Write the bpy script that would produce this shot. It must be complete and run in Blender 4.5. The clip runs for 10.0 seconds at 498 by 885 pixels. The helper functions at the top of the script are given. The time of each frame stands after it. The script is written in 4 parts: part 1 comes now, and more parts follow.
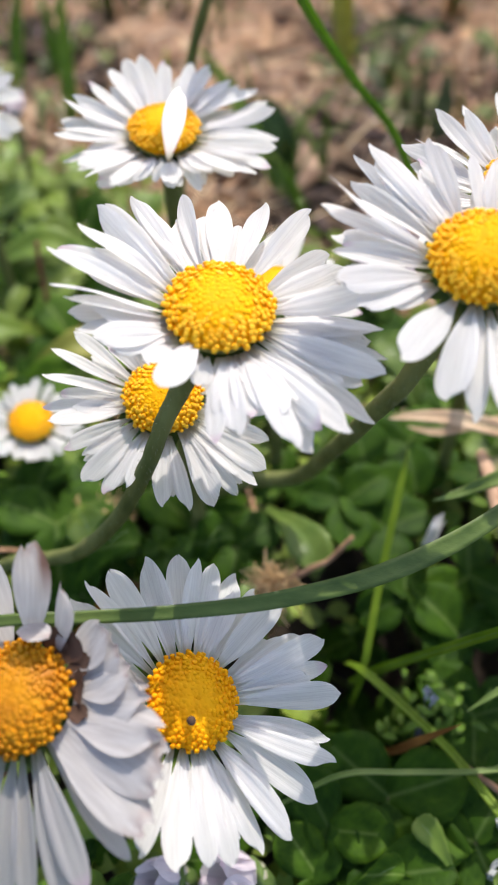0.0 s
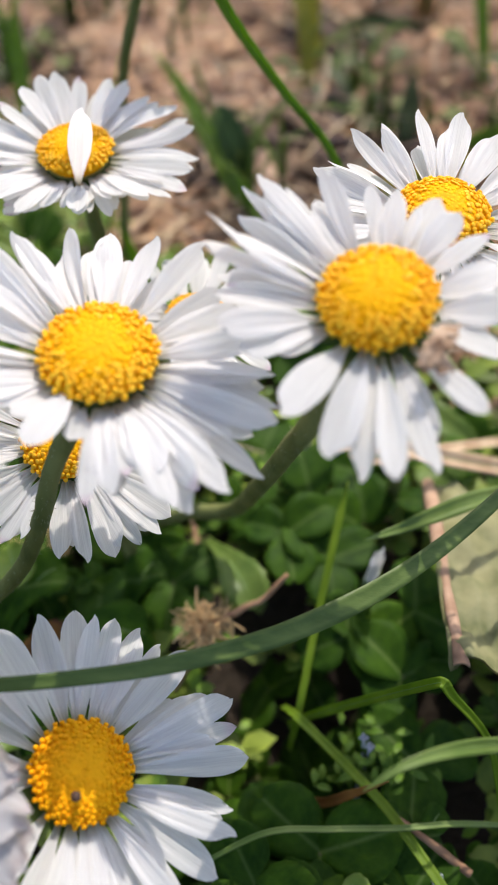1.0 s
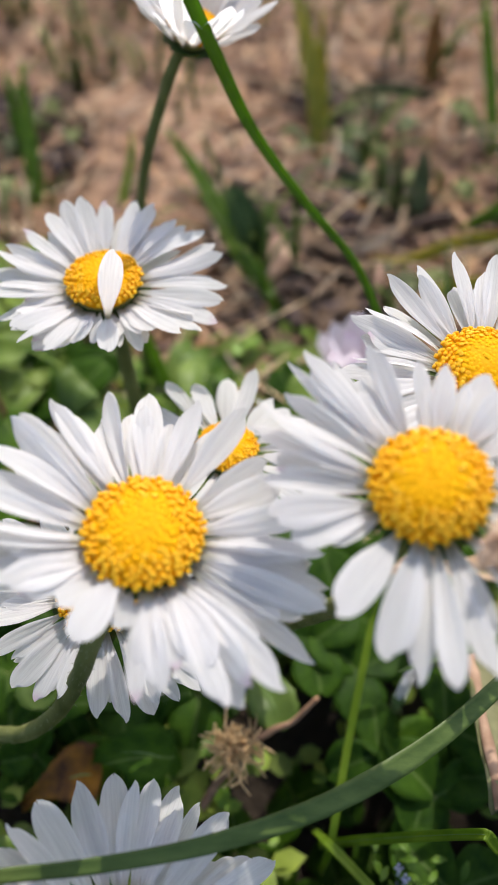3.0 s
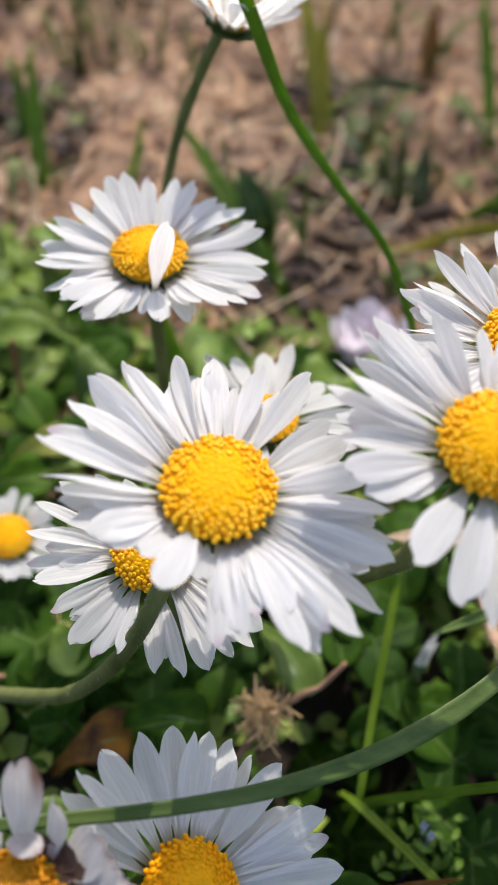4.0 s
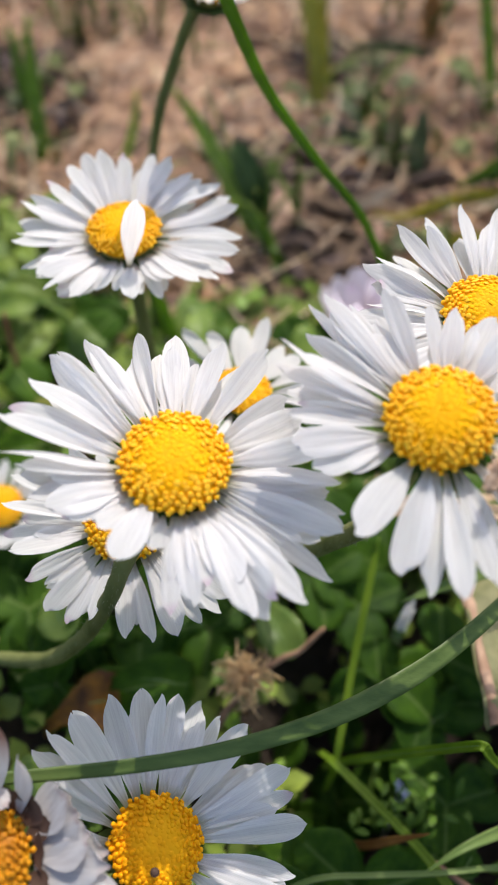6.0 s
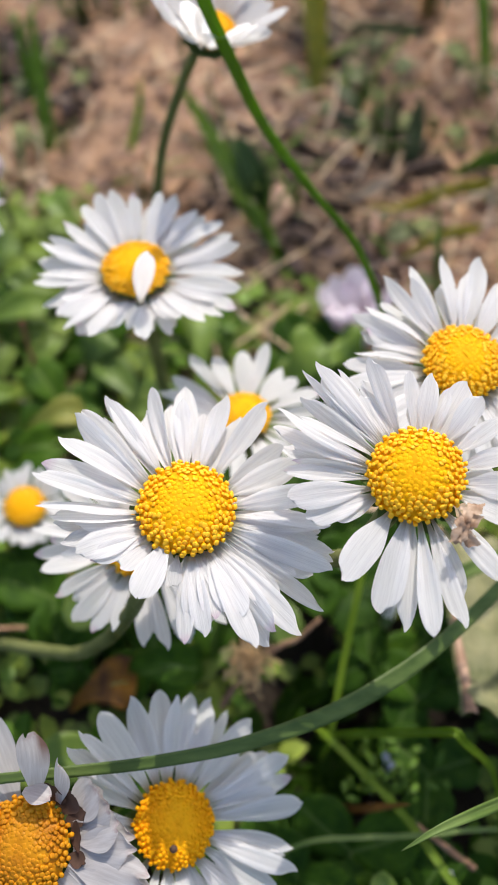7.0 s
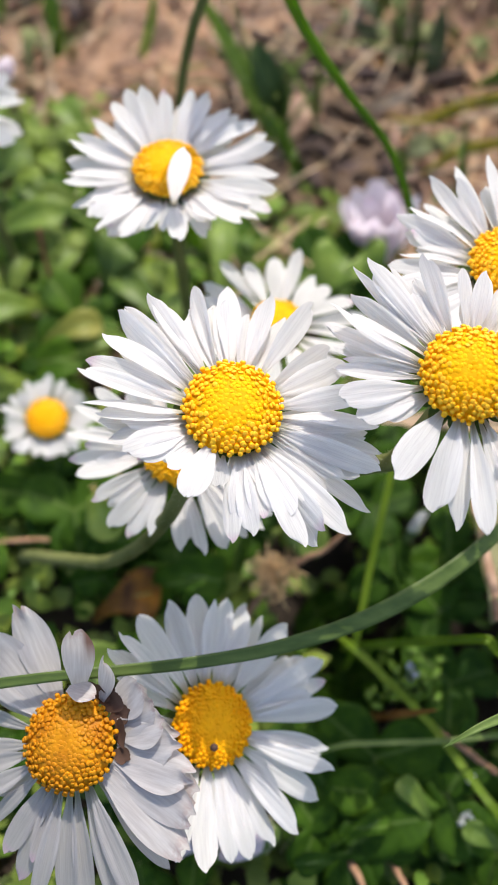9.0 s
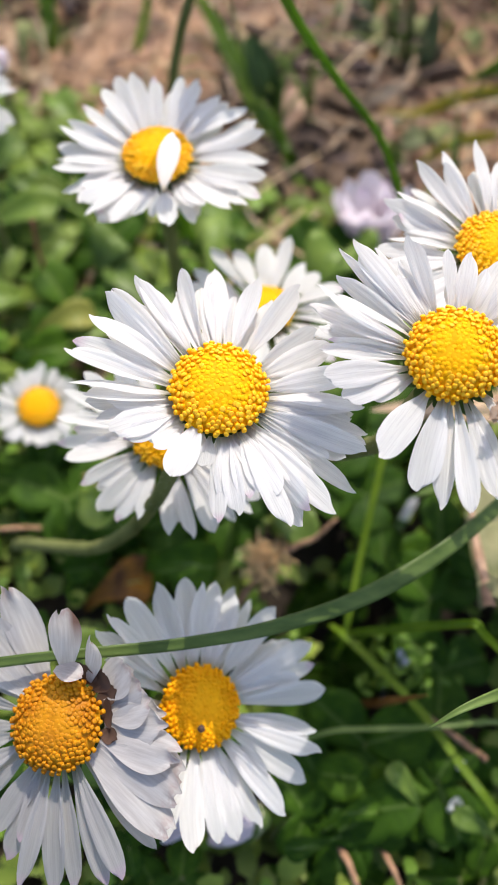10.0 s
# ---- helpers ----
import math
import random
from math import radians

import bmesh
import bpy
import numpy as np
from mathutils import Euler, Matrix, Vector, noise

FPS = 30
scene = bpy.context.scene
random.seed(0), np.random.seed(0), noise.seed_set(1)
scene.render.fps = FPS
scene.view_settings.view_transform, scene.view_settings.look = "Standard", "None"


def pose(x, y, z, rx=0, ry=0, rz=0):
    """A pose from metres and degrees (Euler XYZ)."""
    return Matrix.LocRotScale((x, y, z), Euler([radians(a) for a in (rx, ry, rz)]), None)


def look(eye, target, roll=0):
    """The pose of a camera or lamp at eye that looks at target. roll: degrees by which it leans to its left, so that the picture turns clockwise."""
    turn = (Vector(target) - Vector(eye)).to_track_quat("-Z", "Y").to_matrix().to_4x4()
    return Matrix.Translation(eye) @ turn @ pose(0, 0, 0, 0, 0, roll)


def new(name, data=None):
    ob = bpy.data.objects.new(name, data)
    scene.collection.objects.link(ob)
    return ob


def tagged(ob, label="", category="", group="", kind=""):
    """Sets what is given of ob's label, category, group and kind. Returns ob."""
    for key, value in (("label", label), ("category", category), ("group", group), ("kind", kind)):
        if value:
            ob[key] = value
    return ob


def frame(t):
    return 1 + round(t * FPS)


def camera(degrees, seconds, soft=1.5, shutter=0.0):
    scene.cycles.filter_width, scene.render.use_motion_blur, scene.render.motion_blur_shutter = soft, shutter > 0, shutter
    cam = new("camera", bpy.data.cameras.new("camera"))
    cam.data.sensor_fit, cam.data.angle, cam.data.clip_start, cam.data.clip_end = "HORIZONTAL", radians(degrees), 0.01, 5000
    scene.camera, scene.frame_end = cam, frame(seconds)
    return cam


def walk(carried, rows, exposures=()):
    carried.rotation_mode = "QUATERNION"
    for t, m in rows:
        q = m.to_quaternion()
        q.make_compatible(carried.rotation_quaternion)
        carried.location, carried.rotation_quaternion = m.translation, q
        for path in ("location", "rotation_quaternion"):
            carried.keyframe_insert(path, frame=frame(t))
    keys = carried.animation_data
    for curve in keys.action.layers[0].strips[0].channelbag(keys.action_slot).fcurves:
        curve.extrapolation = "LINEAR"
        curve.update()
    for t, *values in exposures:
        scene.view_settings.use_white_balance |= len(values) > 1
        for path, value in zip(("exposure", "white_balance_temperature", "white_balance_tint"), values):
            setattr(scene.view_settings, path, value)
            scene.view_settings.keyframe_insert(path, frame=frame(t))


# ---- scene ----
MM = 0.001
cam = camera(30.4, 10.0)
# Eye in millimetres over the soil, then the turn in degrees.
PATH = [
    (0, 0.02, 0.01, 84.00, 38.000, -0.001, -0.001),
    (0.5, 4.14, 3.94, 82.80, 37.624, 0.890, 0.430),
    (1, 7.38, 5.30, 82.87, 37.586, 0.985, -0.007),
    (1.5, 7.30, 7.10, 82.28, 38.023, 1.160, -0.398),
    (2, 4.47, 13.90, 85.61, 37.789, 0.365, -1.031),
    (2.5, 5.60, 14.88, 86.75, 37.933, 0.708, -0.536),
    (3, 4.46, 13.18, 87.94, 38.390, 0.933, -0.658),
    (3.2, 1.95, 12.82, 88.18, 38.208, 0.419, -0.720),
    (4.3, -2.12, 9.66, 88.63, 38.278, -1.640, -1.826),
    (4.5, -1.37, 10.04, 89.67, 37.821, -1.059, -1.471),
    (5, -0.12, 9.11, 89.81, 37.351, -0.208, -1.085),
    (5.5, 0.64, 8.92, 89.64, 36.648, -0.315, -1.147),
    (5.7, 2.07, 8.76, 89.90, 36.478, 0.181, -0.997),
    (6.8, 2.40, 13.26, 97.43, 34.723, -0.264, -0.877),
    (6.9, 1.78, 13.41, 100.01, 34.250, -1.092, -0.910),
    (7, 2.51, 11.56, 101.54, 31.499, 0.565, -1.190),
    (7.5, 1.22, 7.30, 101.90, 29.186, -0.096, -1.294),
    (8, -1.21, 9.76, 103.38, 28.183, -0.556, -1.139),
    (8.5, -2.82, 10.09, 100.78, 27.647, -0.891, -1.255),
    (9, -1.70, 10.00, 99.36, 27.521, -0.404, -1.220),
    (9.5, -1.50, 9.05, 99.87, 27.489, -0.067, -1.210),
    (10, -0.78, 8.58, 98.96, 27.626, -0.417, -1.175),
]
walk(cam, [(t, pose(x * MM, y * MM, z * MM, rx, ry, rz)) for t, x, y, z, rx, ry, rz in PATH], exposures=[(0.0, 0.88, 6420, 12), (0.5, 0.80, 6420, 12), (1.0, 0.73, 6420, 12), (1.5, 0.69, 6400, 12), (2.0, 0.58, 6350, 12), (2.6, 0.55, 6350, 12), (5.0, 0.65, 6350, 12), (7.0, 0.63, 6350, 12), (7.5, 0.76, 6380, 12), (8.5, 0.80, 6420, 12), (10.0, 0.80, 6420, 12)])
cam.data.dof.use_dof = True
cam.data.dof.focus_distance = 0.062
cam.data.dof.aperture_fstop = 44.0

# ---- daylight ----
SUN_UP, SUN_ROUND = 53.0, 16.0          # height, and degrees from straight ahead towards the right
world = bpy.data.worlds.new("daylight")
scene.world = world
world.use_nodes = True
wn = world.node_tree.nodes
sky = wn.new("ShaderNodeTexSky")
sky.sky_type, sky.sun_disc = "NISHITA", False
sky.dust_density, sky.ozone_density, sky.air_density = 2.5, 0.7, 1.0       # a hazy, whitish sky
sky.sun_elevation, sky.sun_rotation = radians(SUN_UP), radians(SUN_ROUND)
wn["Background"].inputs["Strength"].default_value = 0.17
world.node_tree.links.new(sky.outputs[0], wn["Background"].inputs["Color"])
sun = new("sun", bpy.data.lights.new("sun", "SUN"))
sun.data.energy, sun.data.angle, sun.data.color = 2.9, radians(0.5), (1.0, 0.94, 0.84)
az, el = radians(SUN_ROUND), radians(SUN_UP)
sun.matrix_world = look((math.sin(az) * math.cos(el), math.cos(az) * math.cos(el), math.sin(el)), (0, 0, 0))


# ---- materials ----
def material(name):
    m = bpy.data.materials.new(name)
    m.use_nodes = True
    m.node_tree.nodes.clear()
    return m, m.node_tree.nodes, m.node_tree.links


def ramp(nodes, links, fac, stops):
    r = nodes.new("ShaderNodeValToRGB")
    while len(r.color_ramp.elements) < len(stops):
        r.color_ramp.elements.new(0.5)
    for e, (p, c) in zip(r.color_ramp.elements, stops):
        e.position, e.color = p, (*c, 1)
    links.new(fac, r.inputs[0])
    return r.outputs[0]


def noise_at(nodes, links, scale, detail=3.0, coords="Object", stretch=(1, 1, 1), rough=0.55):
    tc, mp, nz = nodes.new("ShaderNodeTexCoord"), nodes.new("ShaderNodeMapping"), nodes.new("ShaderNodeTexNoise")
    mp.inputs["Scale"].default_value = stretch
    links.new(tc.outputs[coords], mp.inputs[0])
    links.new(mp.outputs[0], nz.inputs["Vector"])
    nz.inputs["Scale"].default_value, nz.inputs["Detail"].default_value, nz.inputs["Roughness"].default_value = scale, detail, rough
    return nz.outputs["Fac"]


def mix(nodes, links, fac, a, b, how="MIX"):
    n = nodes.new("ShaderNodeMix")
    n.data_type, n.blend_type = "RGBA", how
    for sock, v in ((n.inputs[0], fac), (n.inputs[6], a), (n.inputs[7], b)):
        if isinstance(v, (int, float)):
            sock.default_value = v
        elif isinstance(v, tuple):
            sock.default_value = (*v, 1)
        else:
            links.new(v, sock)
    return n.outputs[2]


def surface(nodes, links, colour, rough, through_share=0.0, through_colour=None, bump=None, depth=0.0001, gloss=0.5):
    """A principled surface, with a share of light let through as in a leaf or a petal."""
    out, p = nodes.new("ShaderNodeOutputMaterial"), nodes.new("ShaderNodeBsdfPrincipled")
    links.new(colour, p.inputs["Base Color"])
    p.inputs["Roughness"].default_value = rough
    p.inputs["Specular IOR Level"].default_value = gloss
    if bump is not None:
        b = nodes.new("ShaderNodeBump")
        b.inputs["Distance"].default_value, b.inputs["Strength"].default_value = depth, 1.0
        links.new(bump, b.inputs["Height"])
        links.new(b.outputs[0], p.inputs["Normal"])
    last = p.outputs[0]
    if through_share:
        t, m = nodes.new("ShaderNodeBsdfTranslucent"), nodes.new("ShaderNodeMixShader")
        links.new(through_colour or colour, t.inputs["Color"])
        m.inputs[0].default_value = through_share
        links.new(p.outputs[0], m.inputs[1])
        links.new(t.outputs[0], m.inputs[2])
        last = m.outputs[0]
    links.new(last, out.inputs["Surface"])


def petal_material(name, tone, pink):
    m, n, l = material(name)
    streak = noise_at(n, l, 3.2, 2.0, "Generated", (0.5, 5.0, 0.2))
    c = ramp(n, l, streak, [(0.3, tuple(v * 0.92 for v in tone)), (0.6, tone)])
    blot = noise_at(n, l, 2.2, 2.0, "Generated", (1, 1, 1))
    c = mix(n, l, ramp(n, l, blot, [(0.45, (0, 0, 0)), (0.75, (0.35, 0.35, 0.35))]), c, tuple(v * w for v, w in zip(tone, (0.95, 0.93, 0.98))))
    tc, sep, info = n.new("ShaderNodeTexCoord"), n.new("ShaderNodeSeparateXYZ"), n.new("ShaderNodeObjectInfo")
    l.new(tc.outputs["Generated"], sep.inputs[0])
    tip = ramp(n, l, sep.outputs[0], [(0.86, (0, 0, 0)), (1.0, (1, 1, 1))])
    some = ramp(n, l, info.outputs["Random"], [(1 - pink - 0.02, (0, 0, 0)), (1 - pink, (0.8, 0.8, 0.8))])
    c = mix(n, l, mix(n, l, 1.0, tip, some, "MULTIPLY"), c, (0.66, 0.46, 0.58))
    base = ramp(n, l, sep.outputs[0], [(0.0, (1, 1, 1)), (0.16, (0, 0, 0))])
    c = mix(n, l, base, c, (0.46, 0.44, 0.27))
    groove = ramp(n, l, noise_at(n, l, 3.0, 1.0, "Generated", (0.35, 8.0, 0.2)), [(0.43, (1, 1, 1)), (0.48, (0.89, 0.88, 0.89)), (0.53, (1, 1, 1))])
    c = mix(n, l, 1.0, c, groove, "MULTIPLY")
    surface(n, l, c, 0.55, 0.57, bump=streak, depth=0.00005, gloss=0.3)
    return m


PETAL = petal_material("white_petal", (0.87, 0.856, 0.828), 0.07)
PETAL_PINK = petal_material("pink_petal", (0.78, 0.71, 0.745), 0.25)
# faded grey, lowered further to carry the shade lying on that daisy
PETAL_OLD_SHADED = petal_material("fading_shaded_petal", (0.54, 0.522, 0.505), 0.5)


def torn_material(name, browned=False):
    m, n, l = material(name)
    streak = noise_at(n, l, 3.0, 3.0, "Generated", (0.6, 3.0, 0.2))
    # tone of old torn petals, with the shade on them darkened in
    c = ramp(n, l, streak, [(0.3, (0.46, 0.43, 0.41)), (0.65, (0.60, 0.575, 0.555))])
    tc, sep = n.new("ShaderNodeTexCoord"), n.new("ShaderNodeSeparateXYZ")
    l.new(tc.outputs["Generated"], sep.inputs[0])
    blot = ramp(n, l, noise_at(n, l, 4.0, 3.0, "Generated"), [(0.46, (0, 0, 0)), (0.66, (1, 1, 1))])
    tip = ramp(n, l, sep.outputs[0], [(0.80, (0, 0, 0)), (1.0, (0.85, 0.85, 0.85))])
    c = mix(n, l, mix(n, l, 1.0, tip, blot, "MULTIPLY"), c, (0.36, 0.22, 0.20))
    if browned:
        side = ramp(n, l, sep.outputs[1], [(0.22, (1, 1, 1)), (0.45, (0, 0, 0))])
        end = ramp(n, l, sep.outputs[0], [(0.35, (0, 0, 0)), (0.75, (0.9, 0.9, 0.9))])
        c = mix(n, l, mix(n, l, 1.0, side, end, "MULTIPLY"), c, (0.16, 0.075, 0.05))
    surface(n, l, c, 0.6, 0.45, bump=streak, depth=0.00004, gloss=0.25)
    return m


PETAL_TORN = torn_material("torn_petal")
PETAL_BROWNED = torn_material("brown_edged_petal", True)


def plain_material(name, low, high, scale=900.0, rough=0.6, share=0.0, through_colour=None, stretch=(1, 1, 1), depth=0.0001, gloss=0.22, vary=0.0, coords="Object", island=False):
    m, n, l = material(name)
    f = noise_at(n, l, scale, 4.0, coords, stretch)
    c = ramp(n, l, f, [(0.32, low), (0.68, high)])
    if vary:
        src = n.new("ShaderNodeNewGeometry").outputs["Random Per Island"] if island else n.new("ShaderNodeObjectInfo").outputs["Random"]
        c = mix(n, l, 1.0, c, ramp(n, l, src, [(0.0, (1 - vary, 1 - vary, 1 - vary * 0.6)), (1.0, (1 + vary, 1 + vary * 0.8, 1))]), "MULTIPLY")
    t = None
    if through_colour:
        t = mix(n, l, 1.0, c, through_colour, "MULTIPLY")
    surface(n, l, c, rough, share, t, f, depth, gloss)
    return m


PETAL_BROWN = plain_material("brown_withered_petal", (0.045, 0.026, 0.017), (0.13, 0.075, 0.052), 500.0, 0.7, 0.1)
FLORET = plain_material("yellow_floret", (0.95, 0.505, 0.003), (0.97, 0.56, 0.004), 500.0, 0.55, 0.34, gloss=0.07, vary=0.04, island=True)
FLORET_ORANGE = plain_material("orange_floret", (0.50, 0.18, 0.003), (0.70, 0.31, 0.005), 500.0, 0.5, 0.3, vary=0.10, island=True)
FLORET_DEEP = plain_material("deep_yellow_floret", (0.90, 0.41, 0.003), (0.95, 0.49, 0.005), 500.0, 0.5, 0.3, gloss=0.1, vary=0.05, island=True)
FLORET_TIP = plain_material("pale_floret_tip", (0.96, 0.53, 0.010), (0.98, 0.61, 0.03), 500.0, 0.45, 0.3)
DOME = plain_material("disc_base", (0.88, 0.44, 0.003), (0.93, 0.50, 0.005), 700.0, 0.6, 0.4, gloss=0.07)
STEM = plain_material("hairy_stem", (0.105, 0.120, 0.034), (0.185, 0.195, 0.066), 700.0, 0.65, 0.15, stretch=(1, 1, 0.25), gloss=0.14)
RIB = plain_material("leaf_rib", (0.14, 0.22, 0.06), (0.20, 0.29, 0.09), 400.0, 0.5, 0.2)
HAIR = plain_material("pale_hair", (0.22, 0.22, 0.12), (0.32, 0.31, 0.18), 500.0, 0.6, 0.3)
OLIVE = plain_material("olive_base", (0.16, 0.15, 0.03), (0.26, 0.23, 0.05), 700.0, 0.6)
BRACT = plain_material("green_bract", (0.05, 0.09, 0.02), (0.10, 0.15, 0.035), 900.0, 0.6)


def clover_material():
    m, n, l = material("clover_leaf")
    f = noise_at(n, l, 4.0, 4.0, "Generated")
    c = ramp(n, l, f, [(0.3, (0.020, 0.058, 0.004)), (0.7, (0.053, 0.120, 0.008))])
    tc, sep = n.new("ShaderNodeTexCoord"), n.new("ShaderNodeSeparateXYZ")
    l.new(tc.outputs["Generated"], sep.inputs[0])

    def calc(how, p, q):
        node = n.new("ShaderNodeMath")
        node.operation = how
        for sock, v in zip(node.inputs, (p, q)):
            if isinstance(v, (int, float)):
                sock.default_value = v
            else:
                l.new(v, sock)
        return node.outputs[0]

    side = calc("ABSOLUTE", calc("SUBTRACT", sep.outputs[1], 0.5), 0)
    vein = calc("SINE", calc("MULTIPLY", calc("SUBTRACT", sep.outputs[0], calc("MULTIPLY", side, 1.1)), 46.0), 0)
    line = ramp(n, l, vein, [(0.80, (0, 0, 0)), (1.0, (0.08, 0.08, 0.08))])
    c = mix(n, l, line, c, (0.10, 0.17, 0.035))
    mid = ramp(n, l, side, [(0.0, (0.7, 0.7, 0.7)), (0.045, (0, 0, 0))])
    c = mix(n, l, mid, c, (0.13, 0.20, 0.05))
    tone = ramp(n, l, n.new("ShaderNodeObjectInfo").outputs["Random"], [(0.0, (0.6, 0.65, 0.7)), (0.75, (1.05, 1.0, 1.0)), (1.0, (1.35, 1.2, 1.05))])
    c = mix(n, l, 1.0, c, tone, "MULTIPLY")
    surface(n, l, c, 0.55, 0.36, mix(n, l, 1.0, c, (1.5, 1.6, 0.5), "MULTIPLY"), f, 0.0001, 0.09)
    return m


CLOVER = clover_material()
GRASS = plain_material("grass_blade", (0.115, 0.20, 0.025), (0.17, 0.275, 0.04), 300.0, 0.42, 0.64, (1.7, 1.6, 0.6), (1, 1, 1), vary=0.15)
RUST = plain_material("rust_grass_blade", (0.22, 0.09, 0.02), (0.38, 0.17, 0.04), 300.0, 0.6, 0.3)
GRASS_FRESH = plain_material("fresh_grass_blade", (0.11, 0.205, 0.02), (0.155, 0.27, 0.034), 300.0, 0.42, 0.63, (1.6, 1.5, 0.6), vary=0.1)
GRASS_LIME = plain_material("lime_grass_blade", (0.115, 0.20, 0.010), (0.19, 0.285, 0.022), 300.0, 0.45, 0.5, (1.5, 1.4, 0.5))
GRASS_DARK = plain_material("dull_grass_blade", (0.044, 0.078, 0.016), (0.075, 0.118, 0.028), 300.0, 0.42, 0.2)
GRASS_GREY = plain_material("grey_green_grass_blade", (0.058, 0.094, 0.020), (0.102, 0.146, 0.036), 900.0, 0.42, 0.14, stretch=(0.3, 1, 1), gloss=0.2)
COVER = plain_material("ground_cover_leaf", (0.11, 0.172, 0.024), (0.22, 0.29, 0.052), 300.0, 0.5, 0.3, (1.5, 1.5, 0.5), vary=0.35, island=True)
STRAW = plain_material("dry_straw", (0.32, 0.178, 0.102), (0.66, 0.425, 0.265), 400.0, 0.75, vary=0.22, island=True)
STRAW_ONE = plain_material("pale_dry_blade", (0.42, 0.27, 0.16), (0.62, 0.46, 0.30), 300.0, 0.7, 0.1)
SCRAP = plain_material("withered_scrap", (0.32, 0.19, 0.11), (0.66, 0.50, 0.36), 900.0, 0.7, 0.35)
DRY_HEAD = plain_material("dry_flower_threads", (0.66, 0.45, 0.21), (0.86, 0.65, 0.36), 400.0, 0.7, 0.4)
TWIG = plain_material("brown_twig", (0.20, 0.105, 0.055), (0.36, 0.21, 0.12), 500.0, 0.8, depth=0.0002)
GRASS_PALE = plain_material("pale_grass_blade", (0.11, 0.175, 0.036), (0.18, 0.245, 0.065), 300.0, 0.42, 0.3, (1.4, 1.4, 0.7))
GRASS_YELLOW = plain_material("yellowish_grass_blade", (0.24, 0.26, 0.04), (0.36, 0.36, 0.08), 300.0, 0.5, 0.65, (1.7, 1.5, 0.8))
LEAF = plain_material("daisy_leaf", (0.085, 0.15, 0.022), (0.165, 0.24, 0.045), 260.0, 0.42, 0.3, (1.5, 1.6, 0.5), vary=0.25, depth=0.00015)
LIGHT_LEAF = plain_material("light_daisy_leaf", (0.13, 0.20, 0.026), (0.22, 0.30, 0.05), 260.0, 0.5, 0.35, (1.4, 1.4, 0.5), vary=0.2, depth=0.00015)
DULL_LEAF = plain_material("dull_litter_leaf", (0.075, 0.095, 0.035), (0.19, 0.205, 0.09), 260.0, 0.6, 0.25, (1.3, 1.3, 0.6), vary=0.35, depth=0.00015)
ORANGE_LEAF = plain_material("orange_leaf", (0.05, 0.022, 0.010), (0.34, 0.15, 0.012), 330.0, 0.6, 0.2)
YELLOW_LEAF = plain_material("yellowish_leaf", (0.17, 0.19, 0.03), (0.26, 0.25, 0.05), 260.0, 0.5, 0.3)
TAN_LEAF = plain_material("tan_dead_leaf", (0.24, 0.14, 0.085), (0.50, 0.33, 0.22), 260.0, 0.7, 0.15)
PALE_LEAF = plain_material("pale_withered_leaf", (0.10, 0.115, 0.042), (0.30, 0.285, 0.14), 240.0, 0.6, 0.3)
COVER_FRESH = plain_material("chickweed_leaf", (0.085, 0.17, 0.016), (0.15, 0.26, 0.03), 300.0, 0.45, 0.3, (1.5, 1.5, 0.5), vary=0.3, island=True)
TUFT = plain_material("thin_grass", (0.08, 0.15, 0.025), (0.16, 0.22, 0.05), 300.0, 0.5, 0.3, vary=0.35, island=True)
DEAD = plain_material("dead_leaf_bits", (0.20, 0.112, 0.066), (0.46, 0.295, 0.19), 300.0, 0.8, vary=0.3, island=True)
DARK_BITS = plain_material("dark_leaf_bits", (0.055, 0.038, 0.027), (0.15, 0.10, 0.07), 300.0, 0.8, vary=0.4, island=True)
PALE_STRAW = plain_material("pale_straw", (0.46, 0.34, 0.21), (0.74, 0.58, 0.40), 300.0, 0.7, vary=0.25, island=True)
RED_STALK = plain_material("red_stalk", (0.16, 0.05, 0.035), (0.28, 0.10, 0.06), 400.0, 0.6)
BLUE = plain_material("pale_blue_blossom", (0.36, 0.38, 0.52), (0.50, 0.52, 0.64), 900.0, 0.6, 0.4)


def soil_material():
    m, n, l = material("dry_brown_soil")
    fine, coarse = noise_at(n, l, 700.0, 6.0), noise_at(n, l, 90.0, 4.0)
    c = ramp(n, l, fine, [(0.3, (0.20, 0.118, 0.07)), (0.7, (0.46, 0.295, 0.185))])
    c = mix(n, l, ramp(n, l, coarse, [(0.5, (0, 0, 0)), (0.68, (0.8, 0.8, 0.8))]), c, (0.07, 0.046, 0.033))
    # painted shade: near-black under the plants, dry and tan where the litter begins
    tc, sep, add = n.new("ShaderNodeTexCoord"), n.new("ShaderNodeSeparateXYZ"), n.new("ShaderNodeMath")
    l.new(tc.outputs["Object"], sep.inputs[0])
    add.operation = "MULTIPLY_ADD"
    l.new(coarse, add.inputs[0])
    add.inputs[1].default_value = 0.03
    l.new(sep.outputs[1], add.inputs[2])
    plant_shade = ramp(n, l, add.outputs[0], [(0.085, (1, 1, 1)), (0.115, (0, 0, 0))])
    c = mix(n, l, plant_shade, c, mix(n, l, fine, (0.012, 0.009, 0.006), (0.05, 0.036, 0.024)))
    surface(n, l, c, 0.9, bump=fine, depth=0.0008, gloss=0.2)
    return m


SOIL = soil_material()


